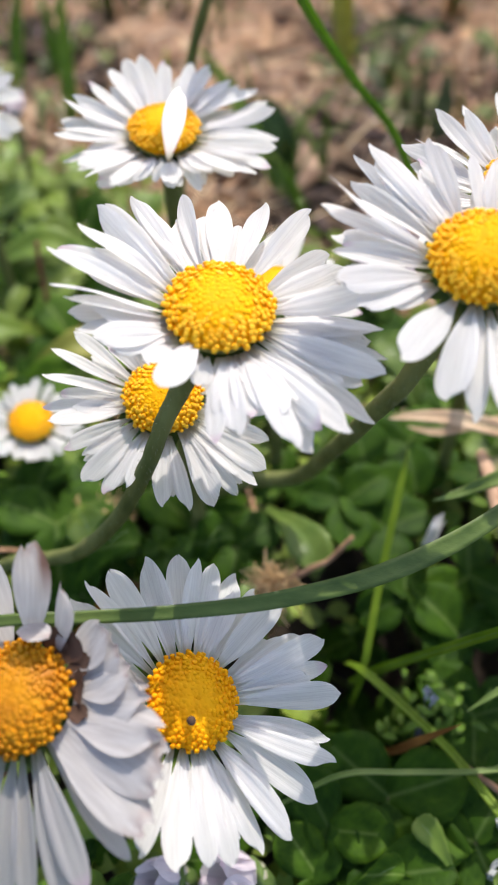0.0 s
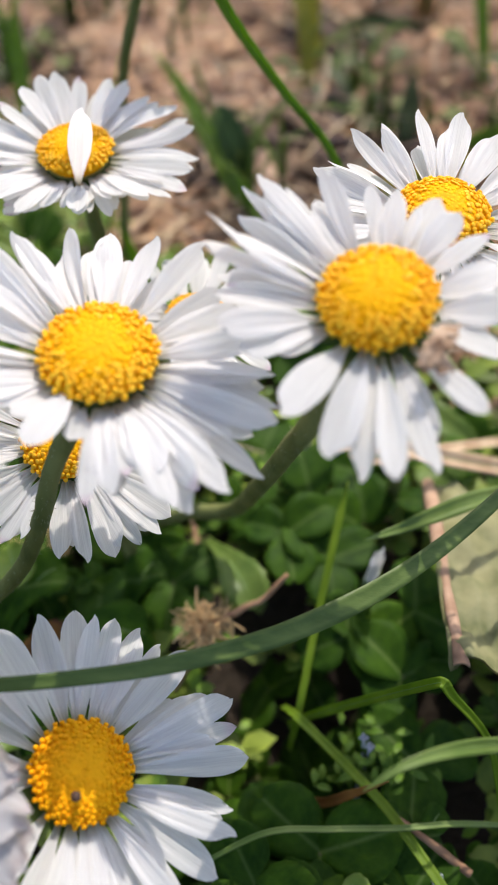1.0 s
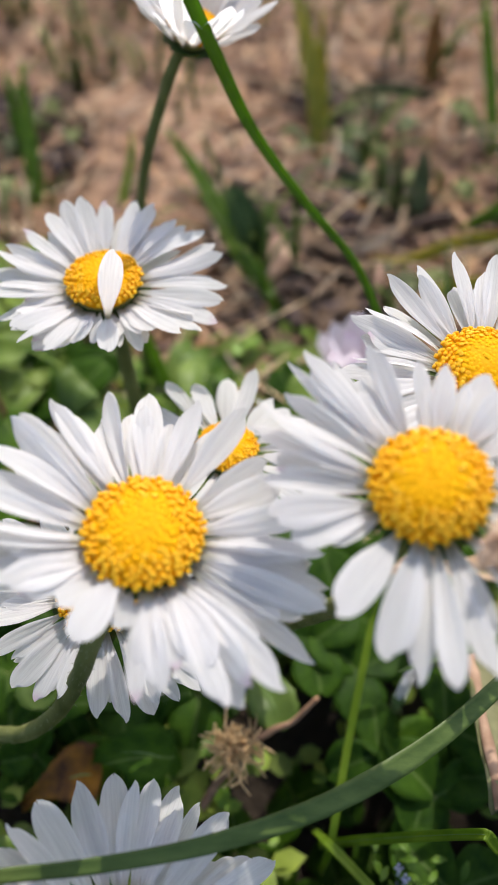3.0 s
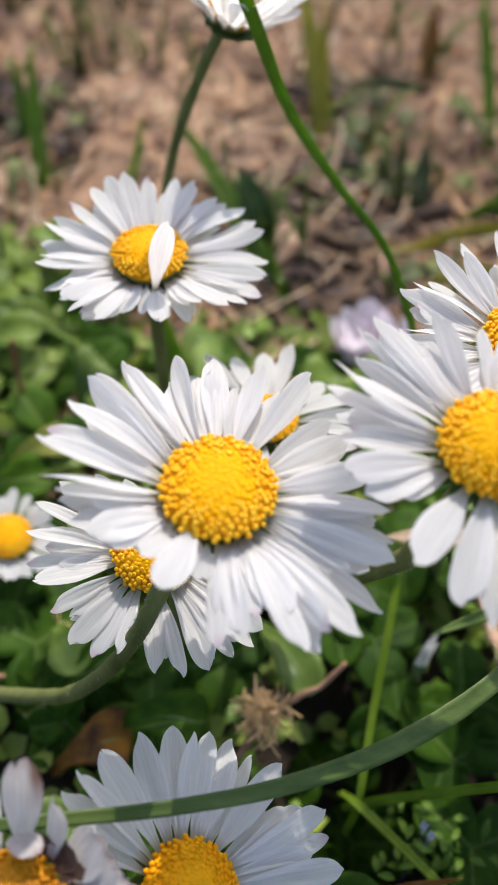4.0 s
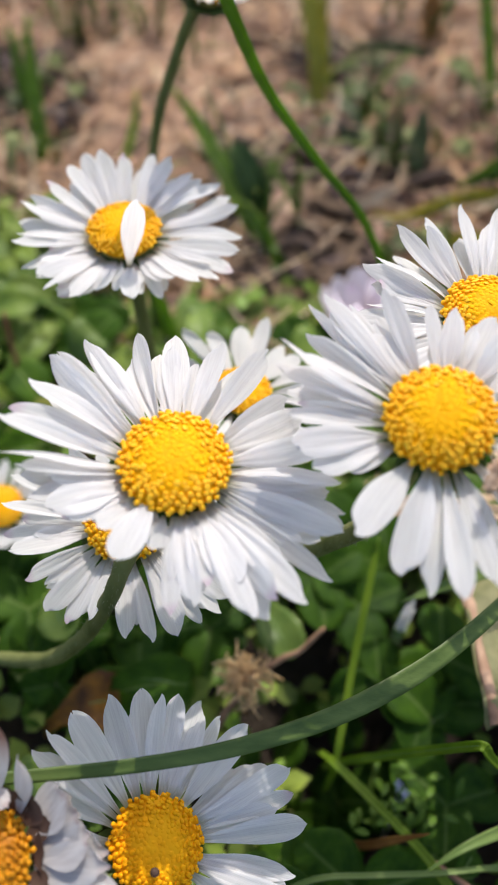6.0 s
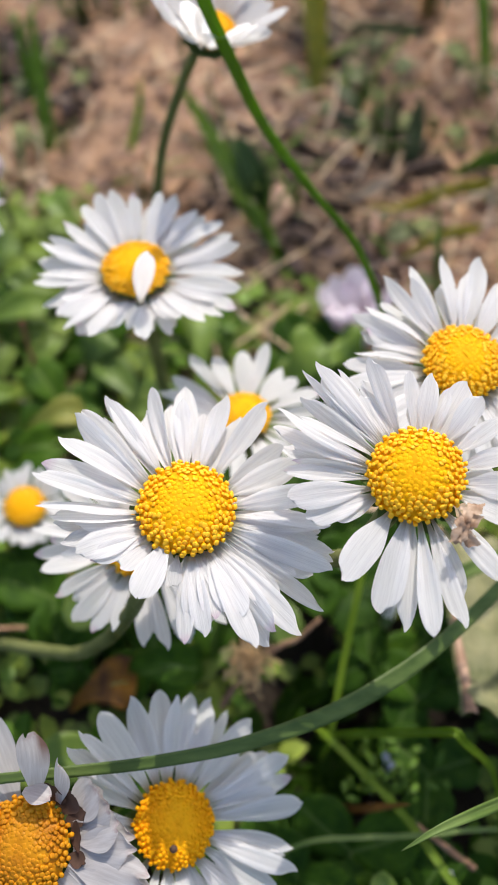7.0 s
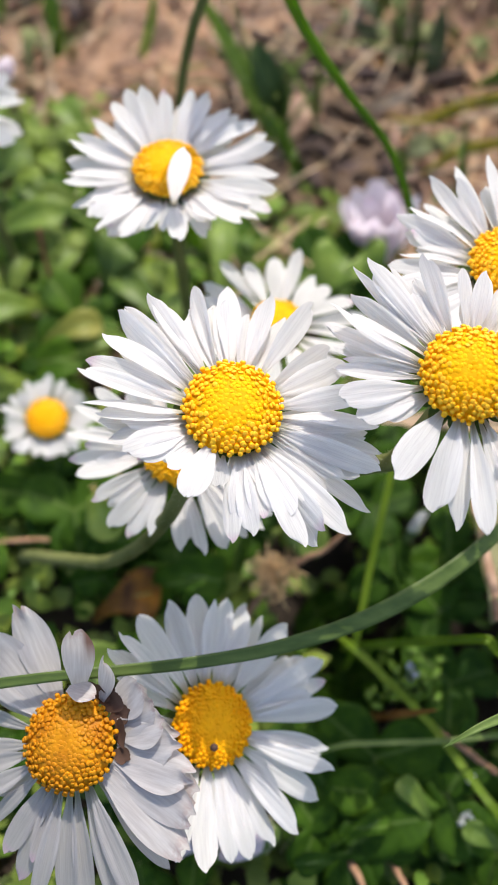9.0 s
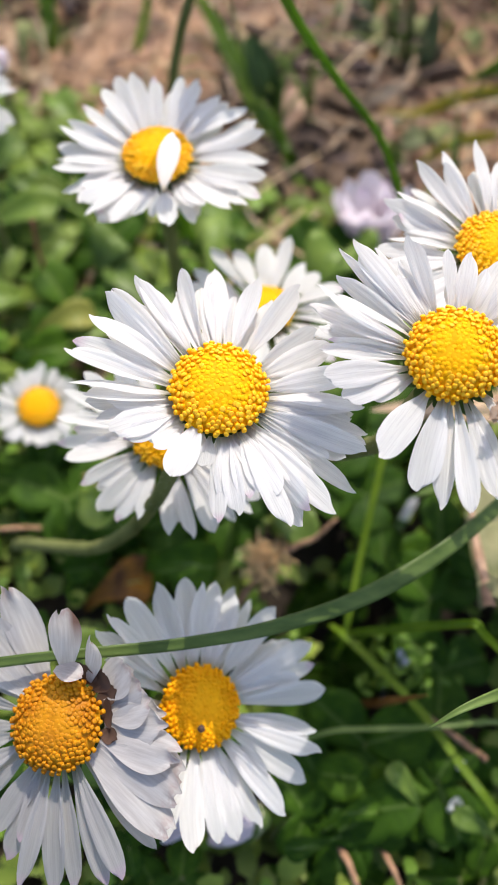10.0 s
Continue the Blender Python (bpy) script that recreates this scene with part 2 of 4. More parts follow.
# ---- building helpers: all lengths in millimetres ----
def mesh_of(name, bm, mat, smooth=True):
    for v in bm.verts:
        v.co *= MM
    me = bpy.data.meshes.new(name)
    bm.to_mesh(me)
    bm.free()
    for q in (mat if isinstance(mat, (list, tuple)) else [mat]):
        me.materials.append(q)
    if smooth:
        for f in me.polygons:
            f.use_smooth = True
    return me


def part(name, bm, mat, parent, label="", smooth=True):
    ob = new(name, mesh_of(name, bm, mat, smooth))
    ob.parent = parent
    if label:
        tagged(ob, label)
    return ob


def thing(name, base, label, category, group="", kind=""):
    ob = new(name)
    ob.empty_display_size = 0.005
    ob.matrix_world = pose(base[0] * MM, base[1] * MM, base[2] * MM)
    return tagged(ob, label, category, group, kind)


def spline(points, steps):
    """A smooth line through points."""
    p = [Vector(q) for q in points]
    p = [2 * p[0] - p[1]] + p + [2 * p[-1] - p[-2]]
    out = []
    for i in range(1, len(p) - 2):
        for k in range(steps):
            t = k / steps
            a, b, c, d = p[i - 1], p[i], p[i + 1], p[i + 2]
            out.append(0.5 * (2 * b + (c - a) * t + (2 * a - 5 * b + 4 * c - d) * t * t + (3 * b - a - 3 * c + d) * t ** 3))
    return out + [p[-2]]


def tube(bm, line, radius, sides=10, ripple=0.0):
    """A round stalk along a line; radius is a function of 0..1."""
    rings, n = [], len(line)
    side = None
    for i, c in enumerate(line):
        d = (line[min(i + 1, n - 1)] - line[max(i - 1, 0)]).normalized()
        side = (side - side.dot(d) * d).normalized() if side else d.orthogonal().normalized()
        up = d.cross(side)
        r = radius(i / (n - 1))
        rings.append([bm.verts.new(c + r * (1 + ripple * noise.noise(c * 0.8 + Vector((k, 0, 0)))) * (math.cos(k * math.tau / sides) * side + math.sin(k * math.tau / sides) * up)) for k in range(sides)])
    for a, b in zip(rings, rings[1:]):
        for k in range(sides):
            bm.faces.new((a[k], a[(k + 1) % sides], b[(k + 1) % sides], b[k]))
    bm.faces.new(rings[0][::-1])
    bm.faces.new(rings[-1])


def ribbon(bm, line, width, face, keel=0.25, thick=0.12, across=4):
    """A blade with a keel along a line: width is a function of 0..1, face the way its upper side looks."""
    n, top, low = len(line), [], []
    face = Vector(face)
    for i, c in enumerate(line):
        d = (line[min(i + 1, n - 1)] - line[max(i - 1, 0)]).normalized()
        side = d.cross(face).normalized()
        up = side.cross(d).normalized()
        w = width(i / (n - 1))
        a, b = [], []
        for k in range(across + 1):
            s = k / across * 2 - 1
            q = c + side * (s * w / 2) + up * (keel * w * (abs(s) ** 1.4 - 0.5))
            a.append(bm.verts.new(q + up * thick / 2))
            b.append(bm.verts.new(q - up * thick / 2))
        top.append(a)
        low.append(b)
    for i in range(n - 1):
        for k in range(across):
            bm.faces.new((top[i][k], top[i][k + 1], top[i + 1][k + 1], top[i + 1][k]))
            bm.faces.new((low[i][k + 1], low[i][k], low[i + 1][k], low[i + 1][k + 1]))
        bm.faces.new((low[i][0], top[i][0], top[i + 1][0], low[i + 1][0]))
        bm.faces.new((top[i][-1], low[i][-1], low[i + 1][-1], top[i + 1][-1]))
    for i in (0, n - 1):
        for k in range(across):
            f = (top[i][k], low[i][k], low[i][k + 1], top[i][k + 1])
            bm.faces.new(f if i == 0 else f[::-1])


# ---- the setting: one sheet of soil out to the horizon ----
def ground_height(x, y):
    q = Vector((x, y, 0))
    near = math.exp(-((x / 150) ** 2 + ((y - 80) / 170) ** 2))
    clods = min(1.0, max(0.0, (y - 92) / 22))
    return near * (1.6 * noise.noise(q * 0.04) + (0.7 + 1.3 * clods) * noise.noise(q * 0.13) + (0.35 + 0.75 * clods) * noise.noise(q * 0.36)) - 0.8 - 13.0 * math.exp(-((x - 15) / 14) ** 2 - ((y - 35) / 14) ** 2)


def ground():
    steps = [0.0]
    s = 1.2
    while steps[-1] < 90:
        steps.append(steps[-1] + 1.2)
    while steps[-1] < 60000:
        s *= 1.35
        steps.append(steps[-1] + s)
    xs = [-v for v in steps[:0:-1]] + steps
    ys = [95 + v * 1.25 for v in xs]
    verts = [(x * MM, y * MM, ground_height(x, y) * MM) for y in ys for x in xs]
    w = len(xs)
    faces = [(j * w + i, j * w + i + 1, (j + 1) * w + i + 1, (j + 1) * w + i) for j in range(len(ys) - 1) for i in range(w - 1)]
    me = bpy.data.meshes.new("ground")
    me.from_pydata(verts, [], faces)
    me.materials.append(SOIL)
    for f in me.polygons:
        f.use_smooth = True
    tagged(new("ground", me), "dry brown soil littered with straw between the plants", "ground", kind="structure")


ground()


# ---- daisies ----
def petal_mesh(seed):
    """A petal of unit length along x and unit width along y: a narrow claw, ridged along its length, with a rounded or nicked tip."""
    rnd = random.Random(seed)
    bm = bmesh.new()
    n, m = 11, 8
    bend, twist, cup, notch = rnd.uniform(-0.17, 0.08), rnd.uniform(-0.6, 0.6), rnd.uniform(-0.03, 0.11), rnd.choice((0.0, 0.0, 0.0, 0.03, 0.05))
    lean, wide, blunt = rnd.uniform(-0.06, 0.06), rnd.uniform(0.52, 0.72), rnd.uniform(2.0, 3.2)
    claw, skew, nick, wave = rnd.uniform(0.15, 0.21), rnd.uniform(-0.05, 0.05), rnd.uniform(-0.4, 0.4), rnd.uniform(0, 6)
    top = []
    for i in range(n + 1):
        t = i / n
        x = 1 - (1 - t) ** 1.6
        body = claw + (1 - claw) * math.sin(min(1.0, x / wide) * math.pi / 2) ** 1.55
        end = max(0.0, (x - wide) / (1 - wide))
        w = body * math.sqrt(max(0.012, 1 - end ** blunt)) * (1 + 0.03 * math.sin(x * 9 + wave))
        a = []
        for k in range(m + 1):
            s = k / m * 2 - 1
            y = s * w / 2 + lean * x * x
            z = bend * x * x + cup * 0.5 * s * s * math.sin(math.pi * min(x * 1.1, 1)) + twist * s * w * 0.10 * x + 0.011 * math.cos(s * math.pi * 3) * math.sin(math.pi * min(1, 0.1 + x * 0.95)) + 0.008 * math.sin(x * 7 + wave)
            xx = x - notch * end * math.exp(-((s - nick) * 3) ** 2) - 0.02 * end * s * s + skew * s * end
            a.append(bm.verts.new((xx, y, z)))
        top.append(a)
    for i in range(n):
        for k in range(m):
            bm.faces.new((top[i][k], top[i + 1][k], top[i + 1][k + 1], top[i][k + 1]))
    return bm


PETALS = [mesh_of("petal", petal_mesh(s), PETAL) for s in range(20)]
PETALS_PINK = [mesh_of("petal", petal_mesh(s + 80), PETAL_PINK) for s in range(5)]
def ragged_mesh(seed):
    """A wide, crumpled petal with a torn end, of unit length along x and unit width along y."""
    rnd = random.Random(seed)
    bm = bmesh.new()
    n, m = 10, 8
    tear = [0.16 * noise.noise(Vector((k * 0.45, seed * 7.3, 0))) - 0.05 * (k / m * 2 - 1) ** 2 for k in range(m + 1)]
    curl = rnd.uniform(0.05, 0.22)
    rows = []
    for i in range(n + 1):
        x = i / n
        w = (0.3 + 0.7 * math.sin(min(1.0, x / 0.6) * math.pi / 2) ** 1.2) * (1 - 0.62 * max(0, (x - 0.62) / 0.38) ** 2)
        rows.append([bm.verts.new((x + tear[k] * x ** 4, (k / m - 0.5) * w, 0.06 * x * noise.noise(Vector((x * 2.2, k * 0.3, seed * 3.1))) + curl * x ** 3 + 0.003 * math.cos(k * math.pi))) for k in range(m + 1)])
    for a, b in zip(rows, rows[1:]):
        for k in range(m):
            bm.faces.new((a[k], b[k], b[k + 1], a[k + 1]))
    return bm


RAGGED = [mesh_of("petal", ragged_mesh(s + 5), PETAL_TORN) for s in range(6)]
BROWNED = [mesh_of("petal", ragged_mesh(5), PETAL_BROWNED)]
WITHERED = [mesh_of("withered_petal", ragged_mesh(s + 25), PETAL_BROWN) for s in range(2)]
PETALS_OLD_SHADED = [mesh_of("petal", petal_mesh(s + 40), PETAL_OLD_SHADED) for s in range(8)]


def dome_at(a, rr, high):
    """Height of the disc's dome at the share rr of its radius."""
    return high * math.sqrt(max(0.0, 1 - (rr * 0.94) ** 2.2))


def disc_meshes(r, high, seed, mat, count=310):
    rnd = random.Random(seed)
    bm = bmesh.new()
    rings = []
    for i in range(8):
        rr = 1 - i / 8
        rings.append([bm.verts.new((r * 0.97 * rr * math.cos(k * math.tau / 24), r * 0.97 * rr * math.sin(k * math.tau / 24), dome_at(0, rr, high) + 0.03 + 0.03 * (1 - rr))) for k in range(24)])
    low = [bm.verts.new((r * 0.8 * math.cos(k * math.tau / 24), r * 0.8 * math.sin(k * math.tau / 24), -0.2)) for k in range(24)]
    rings.insert(0, low)
    for a, b in zip(rings, rings[1:]):
        for k in range(24):
            bm.faces.new((a[k], a[(k + 1) % 24], b[(k + 1) % 24], b[k]))
    top = bm.verts.new((0, 0, high - 0.1))
    for k in range(24):
        bm.faces.new((rings[-1][k], rings[-1][(k + 1) % 24], top))
    base = mesh_of("disc_base", bm, DOME if mat is FLORET else mat)
    verts, faces, mats = [], [], []
    sides = 8
    for j in range(count):
        rr = math.sqrt((j + 0.5) / count) * rnd.uniform(0.985, 1.015)
        a = j * 2.399963 + rnd.uniform(-0.06, 0.06) / max(rr, 0.15)
        c = Vector((r * rr * math.cos(a), r * rr * math.sin(a), dome_at(a, rr, high)))
        out = Vector((math.cos(a) * rr ** 1.5 * 1.15, math.sin(a) * rr ** 1.5 * 1.15, 1.0 - 0.35 * rr)).normalized()
        out = (out + Vector((rnd.gauss(0, 0.13), rnd.gauss(0, 0.13), 0))).normalized()
        u = out.orthogonal().normalized()
        v = out.cross(u)
        wide = r * (0.062 - 0.004 * rr) * rnd.uniform(0.88, 1.1)
        opened = rr > 0.5 + rnd.uniform(-0.08, 0.25)
        if opened:
            tall = r * (0.030 + 0.065 * max(0, rr - 0.5)) * rnd.uniform(0.75, 1.25)
            prof = [(0.9, -0.2), (0.9, tall * 0.35), (1.0, tall * 0.72), (0.86, tall * 1.0), (0.45, tall * 1.14)]
        else:
            tall = r * (0.012 + 0.018 * min(1, rr / 0.5)) * rnd.uniform(0.85, 1.15)
            prof = [(1.05, -0.12), (1.0, tall * 0.25), (0.86, tall * 0.62), (0.6, tall * 0.88), (0.28, tall)]
        start = len(verts)
        for w, h in prof:
            for k in range(sides):
                verts.append(tuple((c + (u * math.cos(k * math.tau / sides) + v * math.sin(k * math.tau / sides)) * wide * w + out * h) * MM))
        for i in range(4):
            for k in range(sides):
                faces.append((start + i * sides + k, start + i * sides + (k + 1) % sides, start + (i + 1) * sides + (k + 1) % sides, start + (i + 1) * sides + k))
                mats.append(1 if opened and i >= 2 else 0)
        faces.append(tuple(start + 4 * sides + k for k in range(sides)))
        mats.append(1 if opened else 0)
    me = bpy.data.meshes.new("disc_surface")
    me.from_pydata(verts, [], faces)
    me.materials.append(mat)
    me.materials.append(FLORET_TIP if mat is FLORET else mat)
    for f, q in zip(me.polygons, mats):
        f.material_index, f.use_smooth = q, True
    return base, me


def frame_of(normal, spin=0.0):
    n = Vector(normal).normalized()
    u = (Vector((1, 0, 0)) - n.x * n).normalized()
    m = Matrix((u, n.cross(u), n)).transposed().to_4x4()
    return m @ Matrix.Rotation(radians(spin), 4, "Z")


def daisy(label, centre, normal, disc_r, angles, reach, stem, seed, lift=((-180, 6.0), (180, 6.0)), wide=1.75, dome=0.6, under=0.7, old=0.0, special=(), torn=(), brown=(), aimed=(), messy=1.0, gap=(0, 0), slim=(0, 0, 1), stem_r=0.62, tint=None, fuzz=0, group="daisies in the grass"):
    """angles and reach: where each outer petal points and how far it comes from the axis; under: how many petals lie beneath, as a share."""
    rnd = random.Random(seed)
    tint = tint or FLORET
    disc_r *= 0.97
    base = Vector(stem[-1])
    d = thing("daisy", base, label, "daisy", group)
    spin = frame_of(normal)
    head = Matrix.Translation((Vector(centre) - base) * MM) @ spin
    n = Vector(normal).normalized()
    line = spline([Vector(centre) - n * 1.6, *stem], 9)
    bm = bmesh.new()
    tube(bm, [q - base for q in line], lambda t: stem_r * (1.0 + 0.35 * max(0, 0.12 - t) / 0.12 + 0.12 * t), 12, 0.12)
    part("stem", bm, STEM, d, "greyish green hairy stem")
    bm = bmesh.new()
    rows = [(0.5, -2.4, 0.45), (disc_r * 0.62, -1.95, 0.75), (disc_r * 0.98, -1.55, 0.62), (disc_r * 1.2, -1.4, 0.1)]
    up = [[bm.verts.new((r, q * w, z)) for q in (-1, 0, 1)] for r, z, w in rows]
    dn = [[bm.verts.new((r, q * w, z - 0.14 - 0.05 * (q == 0))) for q in (-1, 0, 1)] for r, z, w in rows]
    for i in range(3):
        for k in range(2):
            bm.faces.new((up[i][k], up[i + 1][k], up[i + 1][k + 1], up[i][k + 1]))
            bm.faces.new((dn[i][k + 1], dn[i + 1][k + 1], dn[i + 1][k], dn[i][k]))
    bract_mesh = mesh_of("bract", bm, BRACT)
    for k in range(13):
        ob = new("bract", bract_mesh)
        ob.parent, ob.matrix_basis = d, head @ Matrix.Rotation(k * math.tau / 13 + 0.1, 4, "Z")
    if fuzz:
        verts, faces = [], []
        for _ in range(fuzz):
            i = rnd.randrange(2, len(line) - 4)
            c, t = line[i].lerp(line[i + 1], rnd.random()) - base, (line[i + 1] - line[i]).normalized()
            o = (t.orthogonal().normalized() @ Matrix.Rotation(rnd.uniform(0, math.tau), 3, t)).normalized()
            long = rnd.uniform(0.12, 0.34)
            n0 = len(verts)
            for q in (c + o * stem_r * 0.9 - t * 0.035, c + o * stem_r * 0.9 + t * 0.035, c + o * stem_r * 0.9 + t.cross(o) * 0.04, c + o * (stem_r + long) + t * rnd.uniform(-0.2, 0.1)):
                verts.append(tuple(q * MM))
            faces += [(n0, n0 + 1, n0 + 3), (n0 + 1, n0 + 2, n0 + 3), (n0 + 2, n0, n0 + 3)]
        me = bpy.data.meshes.new("fuzz")
        me.from_pydata(verts, [], faces)
        me.materials.append(HAIR)
        ob = new("fuzz", me)
        ob.parent = d
        tagged(ob, "fine pale hairs on the stem", kind="stuff")
    dome_mesh, floret_mesh = disc_meshes(disc_r, disc_r * dome, seed, tint)
    disc = new("disc", dome_mesh)
    disc.parent, disc.matrix_basis = d, head @ Matrix.Translation((0, 0, -0.75 * MM))
    bm = bmesh.new()
    tube(bm, [Vector((0, 0, -2.2)), Vector((0, 0, -1.6)), Vector((0, 0, -1.0))], lambda t: disc_r * (0.45 + 0.42 * t), 18)
    part("receptacle", bm, OLIVE, d, "olive green base under the disc").matrix_basis = head
    tagged(disc, "domed golden yellow disc of tiny florets")
    ob = new("disc_surface", floret_mesh)
    ob.parent = disc
    tagged(ob, "tightly packed yellow florets", kind="stuff")

    def petal(a, reach_mm, rise, w, start=0.84, drop=0.0, roll=0.0, length=0.0, pick=None):
        pick = pick or rnd.choice(PETALS_OLD_SHADED if rnd.random() < old else PETALS)
        ob = new("petal", pick)
        ob.parent = d
        begin = disc_r * start
        length = length or max(1.5, (reach_mm - begin) / max(0.35, math.cos(radians(rise))))
        m = Matrix.Rotation(radians(a), 4, "Z") @ Matrix.Translation((begin * MM, 0, (-0.85 - drop * 0.7) * MM)) @ Matrix.Rotation(radians(-rise), 4, "Y") @ Matrix.Rotation(radians(roll), 4, "X")
        ob.matrix_basis = head @ m @ Matrix.Diagonal((length, w, length, 1))
        return ob

    for a, r in zip(angles, reach):
        petal(a + rnd.uniform(-1.5, 1.5), r, rise_at(lift, a) + 4 + rnd.gauss(0, 3 * messy), wide * rnd.uniform(0.72, 1.16) * (slim[2] if slim[0] < a < slim[1] else 1), 0.93, rnd.uniform(0, 0.35), rnd.gauss(0, 13 * messy))
    for k in range(int(len(angles) * under)):
        i = rnd.randrange(len(angles))
        if gap[0] < angles[i] + 6 < gap[1]:
            continue
        petal(angles[i] + rnd.uniform(3, 9), reach[i] * rnd.uniform(0.74, 0.93), rise_at(lift, angles[i]) + 4 - rnd.uniform(2, 9), wide * rnd.uniform(0.68, 1.0), 0.88, rnd.uniform(0.35, 0.7), rnd.gauss(0, 14))
    for a, r, rise, w, start in special:
        petal(a, disc_r * start + r * math.cos(radians(rise)), rise, w, start, length=r)
    for a, r, rise, w, start, roll in torn:
        petal(a, r, rise, w, start, -0.25, roll, r, rnd.choice(RAGGED))
    for k, foot, tip, w in aimed:
        ob = new("petal", (BROWNED if old > 0.5 and k == 0 else RAGGED if old > 0.5 else PETALS if k < 10 else PETALS_OLD_SHADED)[k % 10])
        ob.parent = d
        x = Vector(tip) - Vector(foot)
        length = x.length
        x = x.normalized()
        z = (Vector((0.1, 0.3, 0.95)) - x * x.dot(Vector((0.1, 0.3, 0.95)))).normalized()
        if z.y > 0.2 and old > 0.5:
            z = -z
        m = Matrix((x, z.cross(x), z)).transposed().to_4x4()
        ob.matrix_basis = Matrix.Translation((Vector(foot) - base) * MM) @ m @ Matrix.Diagonal((length, w, length, 1))
    for a, r, rise, w, start in brown:
        petal(a, r, rise, w, start, -0.3, 0.0, r, rnd.choice(WITHERED))
    return d


def rise_at(table, a):
    """How steeply a petal rises, by the way it points."""
    return float(np.interp((a + 180) % 360 - 180, [q[0] for q in table], [q[1] for q in table]))


def even(v):
    return ((-180, v), (180, v))


def around(count, reach, seed, gap=4.0):
    rnd = random.Random(seed)
    return [k * 360 / count - 180 + rnd.uniform(-gap, gap) for k in range(count)], [reach * rnd.uniform(0.88, 1.06) for _ in range(count)]


# the large daisy in the middle
daisy("open white daisy with a golden disc on a bent stem", (-1.8, 40.9, 45.2), (0.06, -0.14, 0.98), 3.48,
      [-179, -173, -164, -156, -148, -137, -120, -99, -90, -83, -74, -65, -61, -60, -53, -48, -35, -23, -18, -15, -4, 8, 23, 34, 55, 71, 89, 107, 121, 125, 136, 145, 153, 165, 172],
      [9.6, 9.0, 8.4, 7.8, 7.2, 6.0, 5.4, 5.4, 9.2, 8.8, 7.8, 10.4, 8.2, 10.7, 10.5, 11.5, 11.5, 10.9, 10.8, 10.6, 10.0, 9.2, 8.8, 8.4, 9.8, 9.1, 10.0, 10.0, 9.5, 10.1, 10.0, 10.0, 9.7, 9.9, 10.1],
      [(-5.2, 38.6, 38.0), (-7.1, 38.3, 32.4), (-10.0, 38.8, 25.0), (-13.5, 39.6, 19.2), (-17.0, 41.3, 14.8), (-20.8, 43.0, 11.4), (-24.0, 45.0, 6.5), (-26, 47, 0)], 11, lift=((-180, 21), (-165, 22), (-145, 20), (-125, 12), (-90, 2), (-50, 0), (-35, -3), (-23, 3), (-10, 9), (15, 4), (57, -5), (72, -4), (88, 0), (105, 3), (125, 8), (150, 16), (180, 20)), wide=1.8, under=1.4, messy=1.5, gap=(33, 56), slim=(-70, 12, 0.84), stem_r=0.60, fuzz=420, aimed=((3, (-3.0, 38.9, 44.5), (-4.9, 34.4, 45.6), 2.15),), dome=0.5, special=((-84, 5.0, 5, 2.1, 0.95), (-63, 5.2, 9, 2.3, 0.95)))
# the one further back, with a petal folded up before its disc
daisy("open white daisy with one petal folded up over its disc", (-7.1, 67.9, 39.9), (0.0, -0.04, 1.0), 3.1,
      [-175, -168, -157, -142, -133, -119, -108, -94, -82, -53, -43, -33, -22, -13, 4, 15, 35, 46, 54, 76, 92, 105, 126, 146, 159, 168, 175, 25, 66, -63, 116],
      [8.5, 8.9, 8.7, 8.1, 8.7, 7.9, 6.2, 6.2, 7.4, 7.0, 8.8, 9.0, 9.7, 9.7, 9.6, 9.7, 9.1, 8.8, 8.6, 8.9, 8.0, 8.4, 8.0, 7.8, 8.4, 8.8, 8.8, 9.6, 9.0, 7.2, 8.4],
      [(-7.2, 70.0, 34), (-7.0, 71.5, 22), (-6.8, 73, 10), (-6.5, 74, 0)], 12, lift=((-180, 10), (-150, 7), (-90, 5), (-30, 3), (0, -1), (20, -2), (37, 5), (57, 10), (80, 16), (105, 20), (127, 23), (150, 20), (180, 6)), under=1.9, wide=1.6, fuzz=300,
      aimed=((7, (-6.6, 64.4, 38.9), (-5.5, 65.2, 45.4), 1.75), (5, (-6.6, 65.0, 38.7), (-5.9, 59.4, 40.6), 1.6)))
# the one beside the large daisy
daisy("open white daisy with gaps between its lower petals", (13.6, 41.0, 48.9), (-0.1, -0.25, 0.96), 3.3,
      [-171, -160, -88, -78, -57, -27, -9, 11, 30, 49, 58, 77, 89, 105, 115, 121, 127, 132, 137, 143, 149, 155, 161, 167, 175],
      [8.4, 7.6, 10.5, 10.1, 8.6, 7.2, 6.9, 6.9, 7.1, 7.0, 7.5, 7.1, 7.4, 8.5, 7.6, 9.0, 9.9, 8.6, 10.1, 9.2, 8.4, 9.9, 9.4, 8.2, 8.8],
      [(10.4, 39.8, 40.0), (9.4, 40.6, 36.8), (7.4, 45.6, 25.5), (4.6, 51, 13.5), (0, 53, 10), (-6, 54, 5), (-10, 54, 0)], 13, lift=((-180, 14), (-126, 16), (-108, 12), (-88, 8), (-40, 6), (0, 6), (60, 12), (87, 14), (103, 8), (128, 15), (180, 14)), under=0.5, wide=1.75, stem_r=0.68, fuzz=420, dome=0.66, messy=1.9, slim=(110, 181, 0.68), special=((-128, 6.0, 18, 2.25, 0.82), (-107, 6.6, 12, 2.1, 0.82), (-98, 7.2, 6, 1.6, 0.84)))
